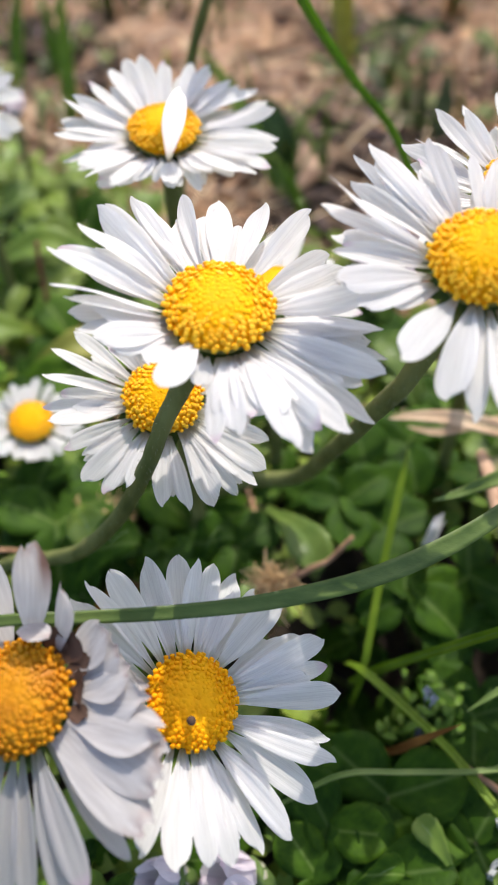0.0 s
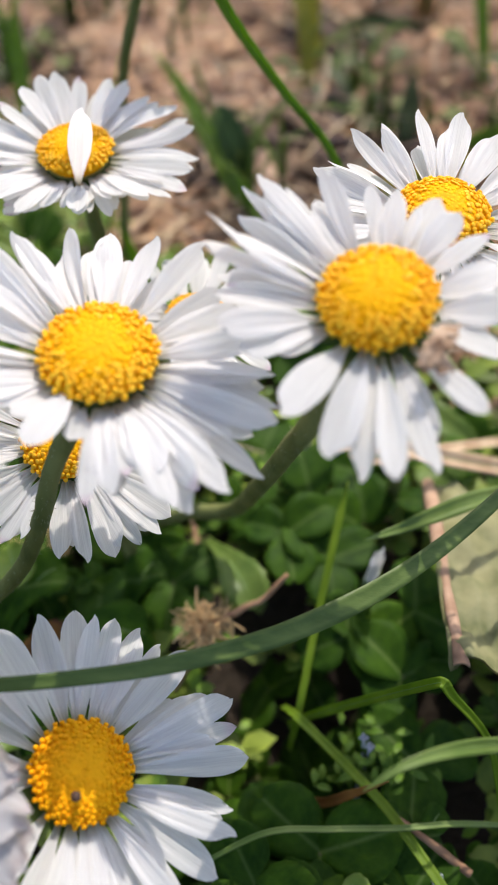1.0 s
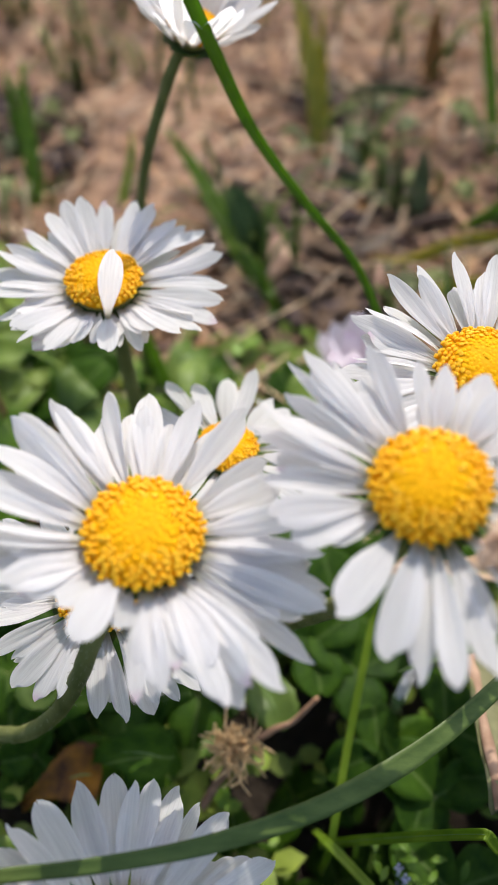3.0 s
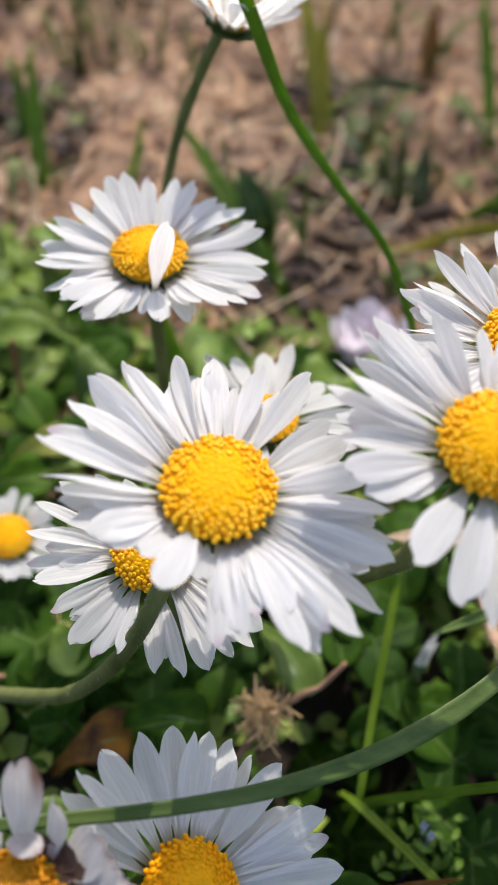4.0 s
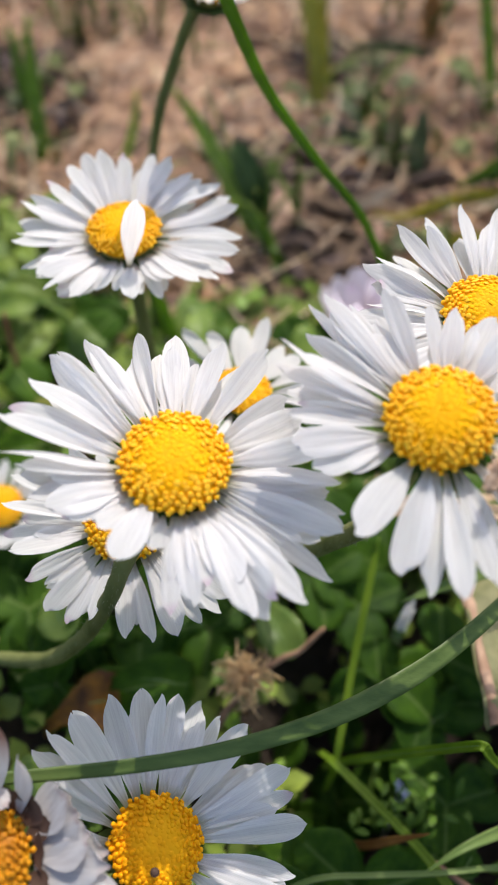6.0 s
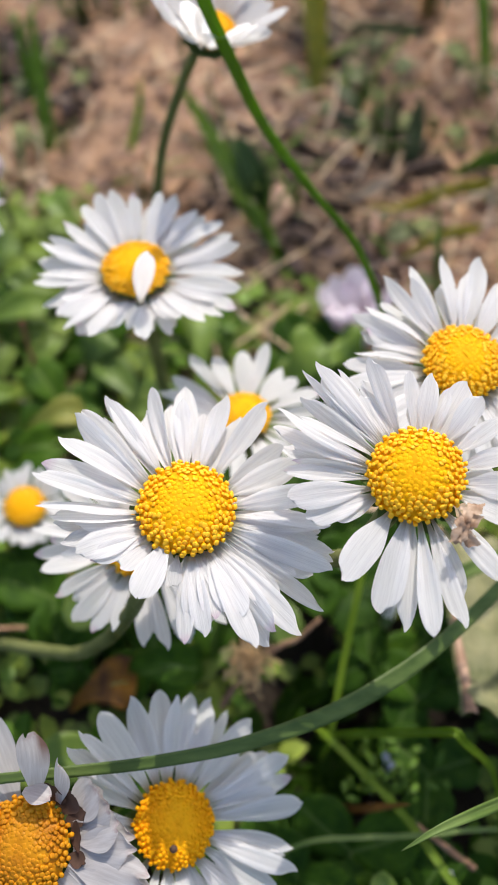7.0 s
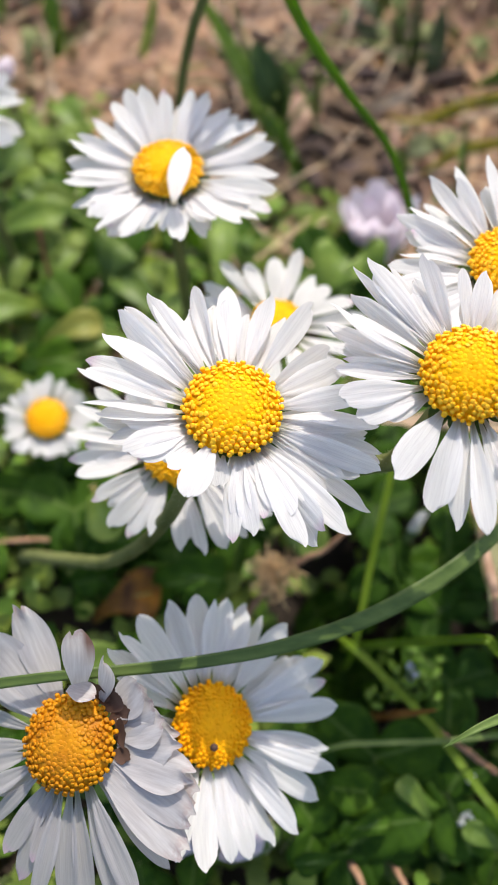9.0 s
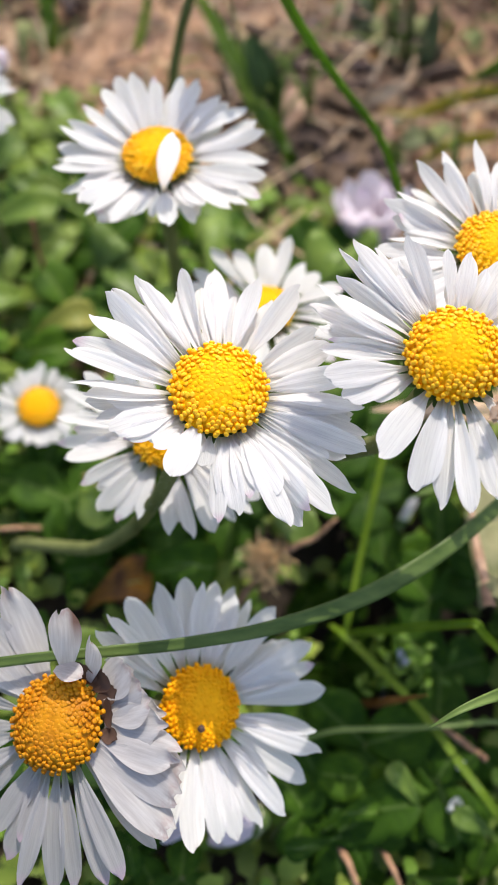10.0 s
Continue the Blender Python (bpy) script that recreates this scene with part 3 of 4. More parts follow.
# the pair close to the lens
daisy("open white daisy tilted sideways under a grass blade", (-3.6, 23.3, 27.2), (0.40, -0.14, 0.90), 3.25,
      [-170, -126, -109, -96, -80, -73, -61, -52, -47, -32, -23, -11, 8, 20, 26, 32, 53, 61, 73, 83, 94, 99, 109, 127, 139, 148, 174],
      [8.4, 8.9, 9.8, 10.3, 9.8, 10.1, 10.1, 10.0, 10.4, 10.2, 9.8, 9.6, 10.7, 10.6, 10.5, 9.7, 9.9, 9.9, 9.9, 9.9, 9.5, 10.1, 10.0, 10.1, 10.2, 10.1, 8.6],
      [(-5.5, 23.8, 22), (-7.5, 24.5, 12), (-8.5, 25, 0)], 14, lift=((-180, 5), (-60, 8), (-24, 16), (-12, 18), (7, 10), (19, 5), (60, 3), (180, 5)), dome=0.48, wide=1.85, under=0.9, messy=1.2, tint=FLORET_DEEP)
daisy("fading white daisy with curled petals and an orange disc", (-13.6, 21.3, 32.4), (-0.2, -0.2, 0.95), 3.45,
      [-179, -168, -153, -140, -127, -115, -103, -94, -85, -75, -66, -55, 150, 163],
      [7.8, 8.2, 8.6, 9.0, 9.4, 10.6, 11.4, 11.8, 11.5, 11.4, 11.3, 11.0, 8.6, 8.3],
      [(-14.5, 22.0, 26), (-15.5, 22.8, 14), (-16, 23.5, 0)], 15, lift=((-180, -4), (-90, -12), (-40, -8), (0, 2), (60, 8), (120, 2), (180, -4)), wide=1.55, old=1.0, under=0.25, tint=FLORET_ORANGE,
      torn=((113, 7.4, 6, 2.9, 0.92, 4), (128, 7.0, 3, 2.8, 0.92, -6), (141, 6.4, 0, 2.5, 0.92, 5), (34, 3.4, 16, 3.0, 1.0, -10), (22, 3.5, 12, 3.0, 1.0, 8), (10, 3.8, 9, 3.0, 1.0, -8),
            (-3, 4.6, 5, 3.2, 0.98, 10), (-16, 6.0, 2, 3.2, 0.98, -6), (-29, 7.2, -2, 3.1, 0.96, 8), (-42, 8.0, -5, 2.9, 0.95, -8), (28, 3.2, 4, 3.2, 1.05, 0), (2, 4.2, -1, 3.2, 1.0, 0), (-22, 6.6, -5, 3.2, 1.0, 0)),
      brown=((60, 1.9, 40, 2.2, 0.94), (44, 2.2, 26, 2.2, 0.95), (27, 1.9, 14, 1.5, 0.9), (9, 1.3, 30, 2.1, 0.93), (-14, 1.5, 8, 1.2, 0.9)),
      aimed=((0, (-13.0, 24.6, 33.4), (-12.3, 28.0, 39.4), 2.3), (1, (-11.4, 24.0, 33.2), (-10.1, 26.3, 37.2), 1.6), (2, (-13.6, 24.6, 34.6), (-11.6, 24.0, 35.4), 1.7)))
# behind the large daisy
daisy("open white daisy half hidden below a larger one", (-6.3, 44.1, 33.0), (0.05, -0.32, 0.95), 3.0,
      [-175, -165, -150, -131, -121, -109, -88, -76, -65, -60, -52, -45, -35, -21, -5, 15, 43, 79, 110, 128, 143, 159, 171],
      [8.8, 8.5, 8.0, 8.3, 8.1, 7.3, 8.3, 8.8, 9.0, 8.5, 9.1, 9.4, 9.3, 8.4, 8.2, 6.9, 5.4, 5.2, 5.7, 7.0, 8.3, 9.0, 8.7],
      [(-5.6, 46.5, 27), (-5.0, 48.5, 15), (-4.5, 50, 0)], 16, lift=((-180, 8), (-90, 2), (-40, 4), (0, 6), (90, 14), (180, 8)), wide=1.5, under=1.3)
A_D, R_D = around(34, 9.3, 5)
daisy("open white daisy behind its neighbour", (19.3, 53.3, 44.6), (0.0, -0.15, 1.0), 3.2, A_D, R_D,
      [(19.6, 56.5, 35), (20.5, 58, 18), (21, 59, 0)], 17, lift=((-180, 5), (-90, 0), (0, 5), (60, 3), (120, 3), (180, 5)), wide=1.55, under=1.1)
A_F, R_F = around(21, 7.8, 8)
daisy("small white daisy standing low between larger ones", (2.4, 57.3, 32.0), (0.1, 0.02, 1.0), 2.45, A_F, R_F,
      [(2.5, 58.2, 27), (2.8, 59.4, 12), (3, 60, 0)], 18, lift=even(6), wide=1.5)
A_G, R_G = around(24, 4.9, 9)
daisy("small white daisy low among green leaves", (-21.9, 58.5, 12.8), (0.1, -0.2, 0.97), 2.3, A_G, R_G,
      [(-22.0, 59.5, 8), (-22.2, 60, 0)], 19, lift=even(10), wide=1.1, stem_r=0.5)
A_K, R_K = around(26, 5.8, 10)
daisy("half closed white daisy on a tall bent stem", (0.2, 88.6, 49.6), (0.22, -0.12, 0.97), 2.3, A_K, R_K,
      [(-1.6, 89.0, 46.4), (-3.7, 90.0, 40.8), (-5.7, 90.5, 34.5), (-7.2, 91, 26), (-8.4, 91, 12), (-8.5, 91, 0)], 20, lift=((-180, 46), (-120, 56), (-60, 56), (0, 44), (90, 44), (180, 46)), wide=1.8, stem_r=0.5)
A_L, R_L = around(26, 9.0, 11)
daisy("open white daisy at the edge of the leaves", (-31.7, 84.0, 33.0), (0.1, -0.1, 1.0), 3.0, A_L, R_L,
      [(-30.5, 85, 26), (-30, 86, 12), (-30, 87, 0)], 21, lift=even(6))


# ---- grass blades ----
def grass_blade(label, points, width, face, mat=GRASS, keel=0.22, tip=0.35, steps=10, slim=((0, 1), (1, 1))):
    base = Vector(points[0])
    g = thing("grass_blade", base, label, "grass", "grass blades")
    line = [q - base for q in spline(points, steps)]
    bm = bmesh.new()
    ribbon(bm, line, lambda t: width * float(np.interp(t, [q[0] for q in slim], [q[1] for q in slim])) * min(1.0, 0.7 + t * 2) * (1.0 if t < 1 - tip else max(0.04, ((1 - t) / tip) ** 0.7)), face, keel)
    part("blade", bm, mat, g)
    bm = bmesh.new()
    up = Vector(face).normalized()
    tube(bm, [q - up * keel * width * 0.42 for q in line[:-2]], lambda t: width * 0.04 * (1 - 0.7 * t), 5)
    part("midrib", bm, RIB, g, "paler midrib")
    return g


grass_blade("broad dull green grass blade arching over the daisies", [(-48, 30, 0), (-38, 26, 20), (-26, 25, 31), (-16, 25.6, 33.5), (-10.4, 26.1, 33.2), (-4.4, 26.8, 32.6), (2.2, 28.2, 31.7), (9.6, 31.0, 30.5), (17.3, 35.8, 29.4), (26, 43.6, 28.8), (38, 57, 28), (52, 72, 22)], 1.6, (0.1, -0.5, 1), GRASS_GREY, keel=0.1, slim=((0, 0.6), (0.3, 0.46), (0.5, 0.62), (0.68, 0.95), (1, 1)))
grass_blade("long green grass blade rising above the daisies", [(24, 66, 0), (20.5, 69, 15), (17.3, 72.5, 26), (14.0, 76.0, 33.4), (9.6, 79.2, 37.8), (5.0, 81.6, 43.6), (2.1, 82.4, 50), (-0.5, 82.8, 57), (-3.0, 83, 68)], 1.3, (-0.3, -1, 0.4), GRASS_FRESH, tip=0.06, slim=((0, 0.5), (0.45, 0.58), (0.7, 0.85), (1, 1)))
grass_blade("short upright green grass shoot", [(9.6, 33.5, 1.0), (10.3, 34.6, 6.9), (12.0, 41.5, 9.8), (13.6, 47.3, 12.6), (15.2, 53.1, 14.9)], 0.68, (-0.6, -0.4, 1), GRASS_LIME, tip=0.12)
grass_blade("bent light green grass blade with a sharp kink", [(9.6, 35.8, 1.0), (11.2, 35.0, 5.2), (14.2, 33.6, 11.3), (17.3, 32.1, 17.5), (19.3, 31.0, 21.7), (19.75, 30.7, 22.35), (19.95, 30.55, 22.25), (20.5, 30.2, 21.3), (23.8, 28.8, 16.0), (25.5, 25.5, 9.0), (27, 22, 0)], 0.8, (0.1, -0.3, 1), GRASS_LIME)
grass_blade("yellow-green grass blade lying across the clover", [(9.0, 36.0, 5.0), (10.4, 33.8, 7.6), (15.0, 28.4, 8.6), (17.3, 25.6, 8.6), (20.6, 20.2, 9.0), (22.2, 17.8, 9.0), (27, 11, 6), (31, 6, 0)], 0.8, (0, 0.1, 1), GRASS_LIME, tip=0.2)
grass_blade("pale pointed grass blade beside the daisies", [(40, 58, 0), (33, 52, 14), (26, 47.5, 20.5), (21.0, 45.4, 20.9), (18.3, 44.9, 19.7), (15.4, 43.6, 20.2)], 1.5, (-0.2, -0.6, 1), GRASS_PALE, tip=0.5)
grass_blade("curved grass blade with a drooping tip", [(34, 31, 0), (29, 28.5, 14), (25, 26, 23), (21.1, 24.1, 29.0), (17.6, 22.6, 32.4), (14.9, 21.5, 33.4), (12.6, 20.4, 32.6)], 0.95, (-0.3, -0.4, 1), GRASS_PALE, tip=0.42)
grass_blade("thin pale grass blade lying flat on the clover", [(2.0, 22.6, 6.5), (7.4, 24.3, 9.4), (12.6, 24.6, 9.2), (17.7, 24.7, 9.0), (22.6, 25.1, 8.6), (30, 25.6, 5), (36, 26, 0)], 0.48, (0, 0.1, 1), GRASS_PALE, tip=0.3)
grass_blade("rust-orange withered grass blade in the clover", [(10.2, 29.0, 2.0), (12.3, 27.9, 4.7), (14.2, 27.3, 9.0), (16.4, 26.5, 14.6)], 0.8, (-0.3, -0.4, 1), RUST, tip=0.4)
# blades in the litter further back
BACK = [
    ("long light green leaf lying in the litter", [(7.8, 105.2, 1.0), (2.6, 113.9, 5.0), (-2.8, 125.0, 9.0), (-7.8, 133.9, 11.0)], 2.6, GRASS),
    ("broad dark green blade in the litter", [(5.6, 112.7, 1.0), (4.6, 113.7, 7.0), (2.8, 116.3, 11.0), (1.7, 118.0, 12.0)], 4.2, GRASS_DARK),
    ("yellowish green grass blade in the litter", [(15.5, 140.6, 1.0), (15.0, 146.5, 9.0), (13.4, 153.7, 16.0), (11.8, 159.8, 20.0)], 2.6, GRASS_YELLOW),
    ("yellowish green grass blade in the litter", [(17.2, 146.8, 1.0), (16.5, 153.2, 8.0), (16.8, 159.0, 16.0)], 2.2, GRASS_YELLOW),
    ("upright green grass blade in the litter", [(43.6, 139.8, 1.0), (42.9, 145.8, 8.0), (41.9, 152.8, 16.0), (41.5, 157.0, 20.0)], 2.0, GRASS),
    ("upright green grass blade at the edge of the leaves", [(-27.9, 128.8, 1.0), (-28.6, 135.5, 9.0), (-29.2, 143.1, 17.0)], 2.4, GRASS),
    ("upright green grass blade at the edge of the leaves", [(-31.8, 140.0, 1.0), (-32.2, 143.3, 7.0), (-33.4, 147.9, 13.0)], 1.8, GRASS),
    ("upright green grass blade at the edge of the leaves", [(-37.8, 136.6, 1.0), (-37.5, 143.2, 8.0), (-36.9, 147.4, 15.0)], 2.2, GRASS),
    ("short green blade beside a daisy stem", [(-15.0, 127.1, 2.0), (-13.0, 128.1, 8.0), (-12.2, 130.1, 13.0)], 1.2, GRASS),
    ("green grass blade lying on the dry litter", [(40.6, 117.2, 3.0), (33.8, 114.9, 4.0), (25.8, 112.2, 3.0), (21.4, 114.7, 2.0)], 1.8, GRASS_YELLOW),
    ("green grass blade lying on the dry litter", [(37.6, 108.0, 3.0), (30.2, 104.4, 5.0), (24.7, 101.7, 3.0)], 1.6, GRASS_YELLOW),
    ("dark green blade lying in the litter", [(34.4, 154.6, 3.0), (25.9, 154.9, 4.0), (20.5, 155.9, 3.0)], 1.6, GRASS_DARK),
    ("narrow green blade behind a daisy", [(7.9, 103.6, 2.0), (5.4, 105.8, 7.0), (3.1, 109.4, 9.0)], 1.6, GRASS),
    ("narrow green blade behind a daisy", [(-5.7, 87.1, 3.0), (-7.2, 88.8, 9.0), (-8.9, 90.0, 15.0)], 1.8, GRASS),
    ("pale dry blade curled in the litter", [(17.0, 115.0, 1.5), (20.0, 115.5, 3.0), (25.0, 118.0, 3.5), (28.0, 122.5, 2.5)], 2.2, STRAW_ONE),
    ("greyish green blade standing in the litter", [(29.4, 124.5, 1.0), (29.7, 126.5, 6.0), (30.0, 128.5, 10.5)], 3.0, DULL_LEAF),
    ("rust-brown dead blade in the litter", [(36.0, 159.5, 1.0), (36.2, 162.5, 7.0), (36.6, 165.5, 13.0)], 3.2, RUST),
    ("small rust-orange dead leaf in the litter", [(19.5, 121.5, 1.5), (21.0, 124.0, 3.0), (22.5, 126.0, 3.0)], 2.4, RUST),
    ("broad green blade lying in the litter", [(48.0, 124.5, 1.5), (41.0, 121.5, 4.0), (34.5, 119.5, 2.5)], 3.0, GRASS),
]
for text, line, wide_mm, mat in BACK:
    grass_blade(text, line, wide_mm, (0, -1, 0.5), mat, tip=0.5, steps=6)


# ---- clover ----
def leaflet_mesh(seed):
    """A folded heart-shaped leaflet of unit length along x."""
    rnd = random.Random(seed)
    bm = bmesh.new()
    fold, droop, wave = rnd.uniform(0.05, 0.4), rnd.uniform(0.02, 0.35), rnd.uniform(0, 6)
    n, m = 8, 6
    top, low = [], []
    for i in range(n + 1):
        t = i / n
        x = 0.5 - 0.5 * math.cos(math.pi * t)
        w = 0.98 * (math.sin(math.pi * min(1, x ** 1.25 * 0.93 + 0.035)) ** 0.6) * 0.5
        a, b = [], []
        for k in range(m + 1):
            s = k / m * 2 - 1
            z = fold * abs(s) * w - droop * x * x + 0.02 * math.sin(5 * x + 4 * s + wave) * abs(s)
            xx = x - 0.09 * max(0, t - 0.7) / 0.3 * (1 - abs(s)) ** 2
            a.append(bm.verts.new((xx, s * w, z + 0.010)))
            b.append(bm.verts.new((xx, s * w, z - 0.010)))
        top.append(a)
        low.append(b)
    for i in range(n):
        for k in range(m):
            bm.faces.new((top[i][k], top[i + 1][k], top[i + 1][k + 1], top[i][k + 1]))
            bm.faces.new((low[i][k], low[i][k + 1], low[i + 1][k + 1], low[i + 1][k]))
        bm.faces.new((low[i][0], low[i + 1][0], top[i + 1][0], top[i][0]))
        bm.faces.new((top[i][m], top[i + 1][m], low[i + 1][m], low[i][m]))
    return bm


LEAFLETS = [mesh_of("leaflet", leaflet_mesh(k), CLOVER) for k in range(10)]


def clover(label, at, size, seed, tilt=(0.0, 0.0), turn=0.0, group="clover leaves under the daisies"):
    """A three-part leaf whose middle lies at `at`, on a stalk from the soil."""
    rnd = random.Random(seed)
    x, y, z = at
    foot = Vector((x + rnd.uniform(-4, 4), y + rnd.uniform(-4, 4), 0))
    foot.z = ground_height(foot.x, foot.y)
    c = thing("clover_leaf", foot, label, "clover", group)
    bm = bmesh.new()
    top = Vector(at) - foot
    tube(bm, spline([Vector((0, 0, 0)), top * 0.5 + Vector((rnd.uniform(-1, 1), rnd.uniform(-1, 1), 0.5)), top], 5), lambda t: 0.32, 6)
    part("stalk", bm, STEM, c)
    head = Matrix.Translation(top * MM) @ Matrix.Rotation(radians(tilt[0]), 4, "X") @ Matrix.Rotation(radians(tilt[1]), 4, "Y")
    for k in range(3):
        ob = new("leaflet", rnd.choice(LEAFLETS))
        ob.parent = c
        s = size * rnd.uniform(0.9, 1.1)
        ob.matrix_basis = head @ Matrix.Rotation(radians(turn + k * 118 + rnd.uniform(-10, 10)), 4, "Z") @ Matrix.Rotation(radians(rnd.uniform(-24, 6)), 4, "Y") @ Matrix.Diagonal((s, s, s, 1))
    return c


SEEN = [
    ((11.8, 24.0, 5.0), 6.6, -100), ((5.7, 24.6, 4.5), 5.7, -60), ((20.1, 31.1, 4.5), 5.3, 20), ((9.8, 53.1, 6.0), 4.9, -80),
    ((13.8, 50.7, 5.0), 4.9, 30), ((12.4, 56.7, 6.0), 5.7, 100), ((19.4, 40.5, 4.5), 5.7, 10), ((17.6, 43.2, 4.0), 4.9, 150),
    ((21.6, 45.1, 5.0), 5.7, -30), ((18.4, 20.4, 5.0), 5.7, 60), ((15.7, 19.4, 4.0), 4.9, 170), ((10.3, 17.7, 5.0), 5.7, 0),
    ((17.2, 61.3, 5.0), 5.7, 40), ((-1.2, 48.7, 4.5), 4.9, -90), ((-5.9, 51.7, 4.0), 5.7, 20), ((-19.4, 50.4, 6.0), 6.1, 160),
    ((-22.5, 54.5, 5.0), 5.7, 80), ((-14.3, 54.9, 4.5), 5.7, 10), ((7.5, 64.4, 4.0), 4.9, 60), ((13.6, 78.0, 4.5), 6.6, 120),
    ((6.7, 21.3, 5.0), 4.9, 0), ((11.5, 18.1, 4.5), 4.9, 90), ((8.6, 15.7, 4.0), 5.7, 30), ((14.6, 22.7, 5.0), 5.3, 60),
    ((5.5, 17.8, 4.5), 4.9, -120), ((19.7, 38.7, 5.0), 5.3, 10), ((-8.0, 43.6, 5.0), 6.1, -30), ((-23.4, 52.7, 5.0), 6.6, 60),
    ((15.2, 42.6, 5.0), 4.5, 90), ((10.2, 84.7, 4.5), 6.6, 10), ((-16.9, 85.6, 5.0), 6.6, 50), ((-21.4, 77.6, 5.0), 5.7, 120),
    ((-26.9, 90.9, 4.5), 6.6, 0), ((-22.3, 98.2, 4.0), 5.7, 70), ((-1.5, 91.8, 3.0), 5.7, 200), ((-6.8, 88.6, 3.5), 5.7, 20),
]
rnd = random.Random(77)
for k, (at, size, turn) in enumerate(SEEN):
    near = at[0] > 4 and at[1] < 48
    clover("green three-part clover leaf beneath the daisies", at, size, 200 + k, (rnd.uniform(-4, 28), rnd.uniform(-20, 20)) if near else (rnd.uniform(2, 24), rnd.uniform(-16, 16)), turn)


# dark leaves low in the hollow between the grass blades
for k in range(28):
    x, y = rnd.uniform(1, 30), rnd.uniform(10, 44)
    clover("dark green clover leaf deep in the shade", (x, y, ground_height(x, y) + rnd.uniform(1.2, 3.6)), rnd.uniform(3.0, 4.8), 700 + k, (rnd.uniform(-15, 35), rnd.uniform(-28, 28)), rnd.uniform(0, 360))


def green_edge(x):
    """How far back the green carpet reaches before the dry litter."""
    return 92 + 0.42 * max(0, -x) * 1.6 - 0.75 * max(0, x - 14) + 5 * math.sin(x * 0.21)


k = 0
while k < 190:
    x, y = rnd.uniform(-62, 62), rnd.uniform(2, 72)
    if y > green_edge(x) - 3 or (1 < x < 27 and 13 < y < 55):
        continue
    k += 1
    clover("small green three-part clover leaf in the carpet", (x, y, rnd.uniform(2.0, 5.5)), rnd.uniform(2.2, 4.2), 400 + k, (rnd.uniform(-20, 38), rnd.uniform(-32, 32)), rnd.uniform(0, 360))


# ---- broad toothed leaves of the daisy plants ----
def broad_leaf(label, base, tip, width, up=(0, -0.3, 1), mat=None, arch=2.0):
    base, tip = Vector(base), Vector(tip)
    g = thing("daisy_leaf", base, label, "leaf", "broad leaves at the daisies' feet")
    line = spline([Vector((0, 0, 0)), (tip - base) * 0.4 + Vector((0, 0, arch)), (tip - base) * 0.75 + Vector((0, 0, arch)), tip - base], 6)
    bm = bmesh.new()
    ribbon(bm, line, lambda t: width * max(0.05, (0.22 + 0.78 * max(0, min(1, (t - 0.15) / 0.5)) ** 1.3) * math.sqrt(max(0.0, 1 - max(0, (t - 0.72) / 0.28) ** 2.2)) * (1 + 0.05 * math.sin(t * 46))), up, 0.16, 0.2, 6)
    part("blade", bm, mat or LEAF, g)
    bm = bmesh.new()
    tube(bm, [q - Vector(up).normalized() * width * 0.065 for q in line[:-3]], lambda t: 0.22 * (1 - 0.7 * t), 5)
    part("midrib", bm, RIB, g, "paler midrib")


broad_leaf("broad light green daisy leaf with a toothed rim", (1.7, 53.8, 4.0), (6.8, 43.4, 9.0), 4.2)
broad_leaf("broad green daisy leaf at a bent stem", (-18.6, 54.5, 3.0), (-14.4, 45.3, 10.0), 4.0)
# clover's darker green on the next three stands in for the daisies' shadow
broad_leaf("broad green daisy leaf under the daisies", (-6.2, 44.3, 3.0), (-2.2, 48.5, 9.0), 4.0, mat=CLOVER)
broad_leaf("broad green daisy leaf under the daisies", (-12.4, 42.8, 4.0), (-3.0, 40.8, 9.0), 5.0, mat=CLOVER)
broad_leaf("broad green daisy leaf under the daisies", (-17.3, 42.9, 4.0), (-10.7, 47.5, 10.0), 4.4, mat=CLOVER)
broad_leaf("dull orange withered daisy leaf", (-17.4, 39.4, 2.0), (-9.8, 41.1, 5.0), 5.6, mat=ORANGE_LEAF)
broad_leaf("broad pale green leaf behind the daisies", (-18.5, 81.6, 2.0), (-15.1, 85.8, 8.0), 6.0)
broad_leaf("broad green leaf behind the daisies", (7.0, 76.9, 3.0), (12.6, 82.8, 9.0), 7.0)
broad_leaf("yellowish green leaf in the carpet", (-27.0, 72.3, 3.0), (-17.6, 75.1, 6.0), 4.0, mat=YELLOW_LEAF)
broad_leaf("broad green leaf beside the daisies", (17.3, 79.5, 3.0), (14.2, 83.1, 9.0), 6.0)
for k in range(150):
    x, y = rnd.uniform(-60, 55), rnd.uniform(8, 130)
    if (k >= 40 and y < 60) or (x > 2 and y < 48):
        continue
    if y > green_edge(x) - 2:
        continue
    a, r = rnd.uniform(0, math.tau), rnd.uniform(7, 13)
    broad_leaf("broad green daisy leaf in the carpet", (x, y, 0.5), (x + r * math.cos(a), y + r * math.sin(a), rnd.uniform(2.5, 7)), rnd.uniform(3, 5.5), mat=rnd.choice([LEAF, LEAF, CLOVER]))


for k in range(34):
    x, y = rnd.uniform(-50, 2), rnd.uniform(58, 125)
    if y > green_edge(x) - 4:
        continue
    a, r = rnd.uniform(0, math.tau), rnd.uniform(9, 15)
    broad_leaf("large light green daisy leaf in the carpet", (x, y, 1.5), (x + r * math.cos(a), y + r * math.sin(a), rnd.uniform(4, 9)), rnd.uniform(2.6, 4.6), mat=rnd.choice([LEAF, LEAF, LIGHT_LEAF]))


broad_leaf("curled brown dead leaf in the litter", (5.8, 107.6, 1.0), (10.6, 114.0, 4.0), 5.6, mat=TAN_LEAF)


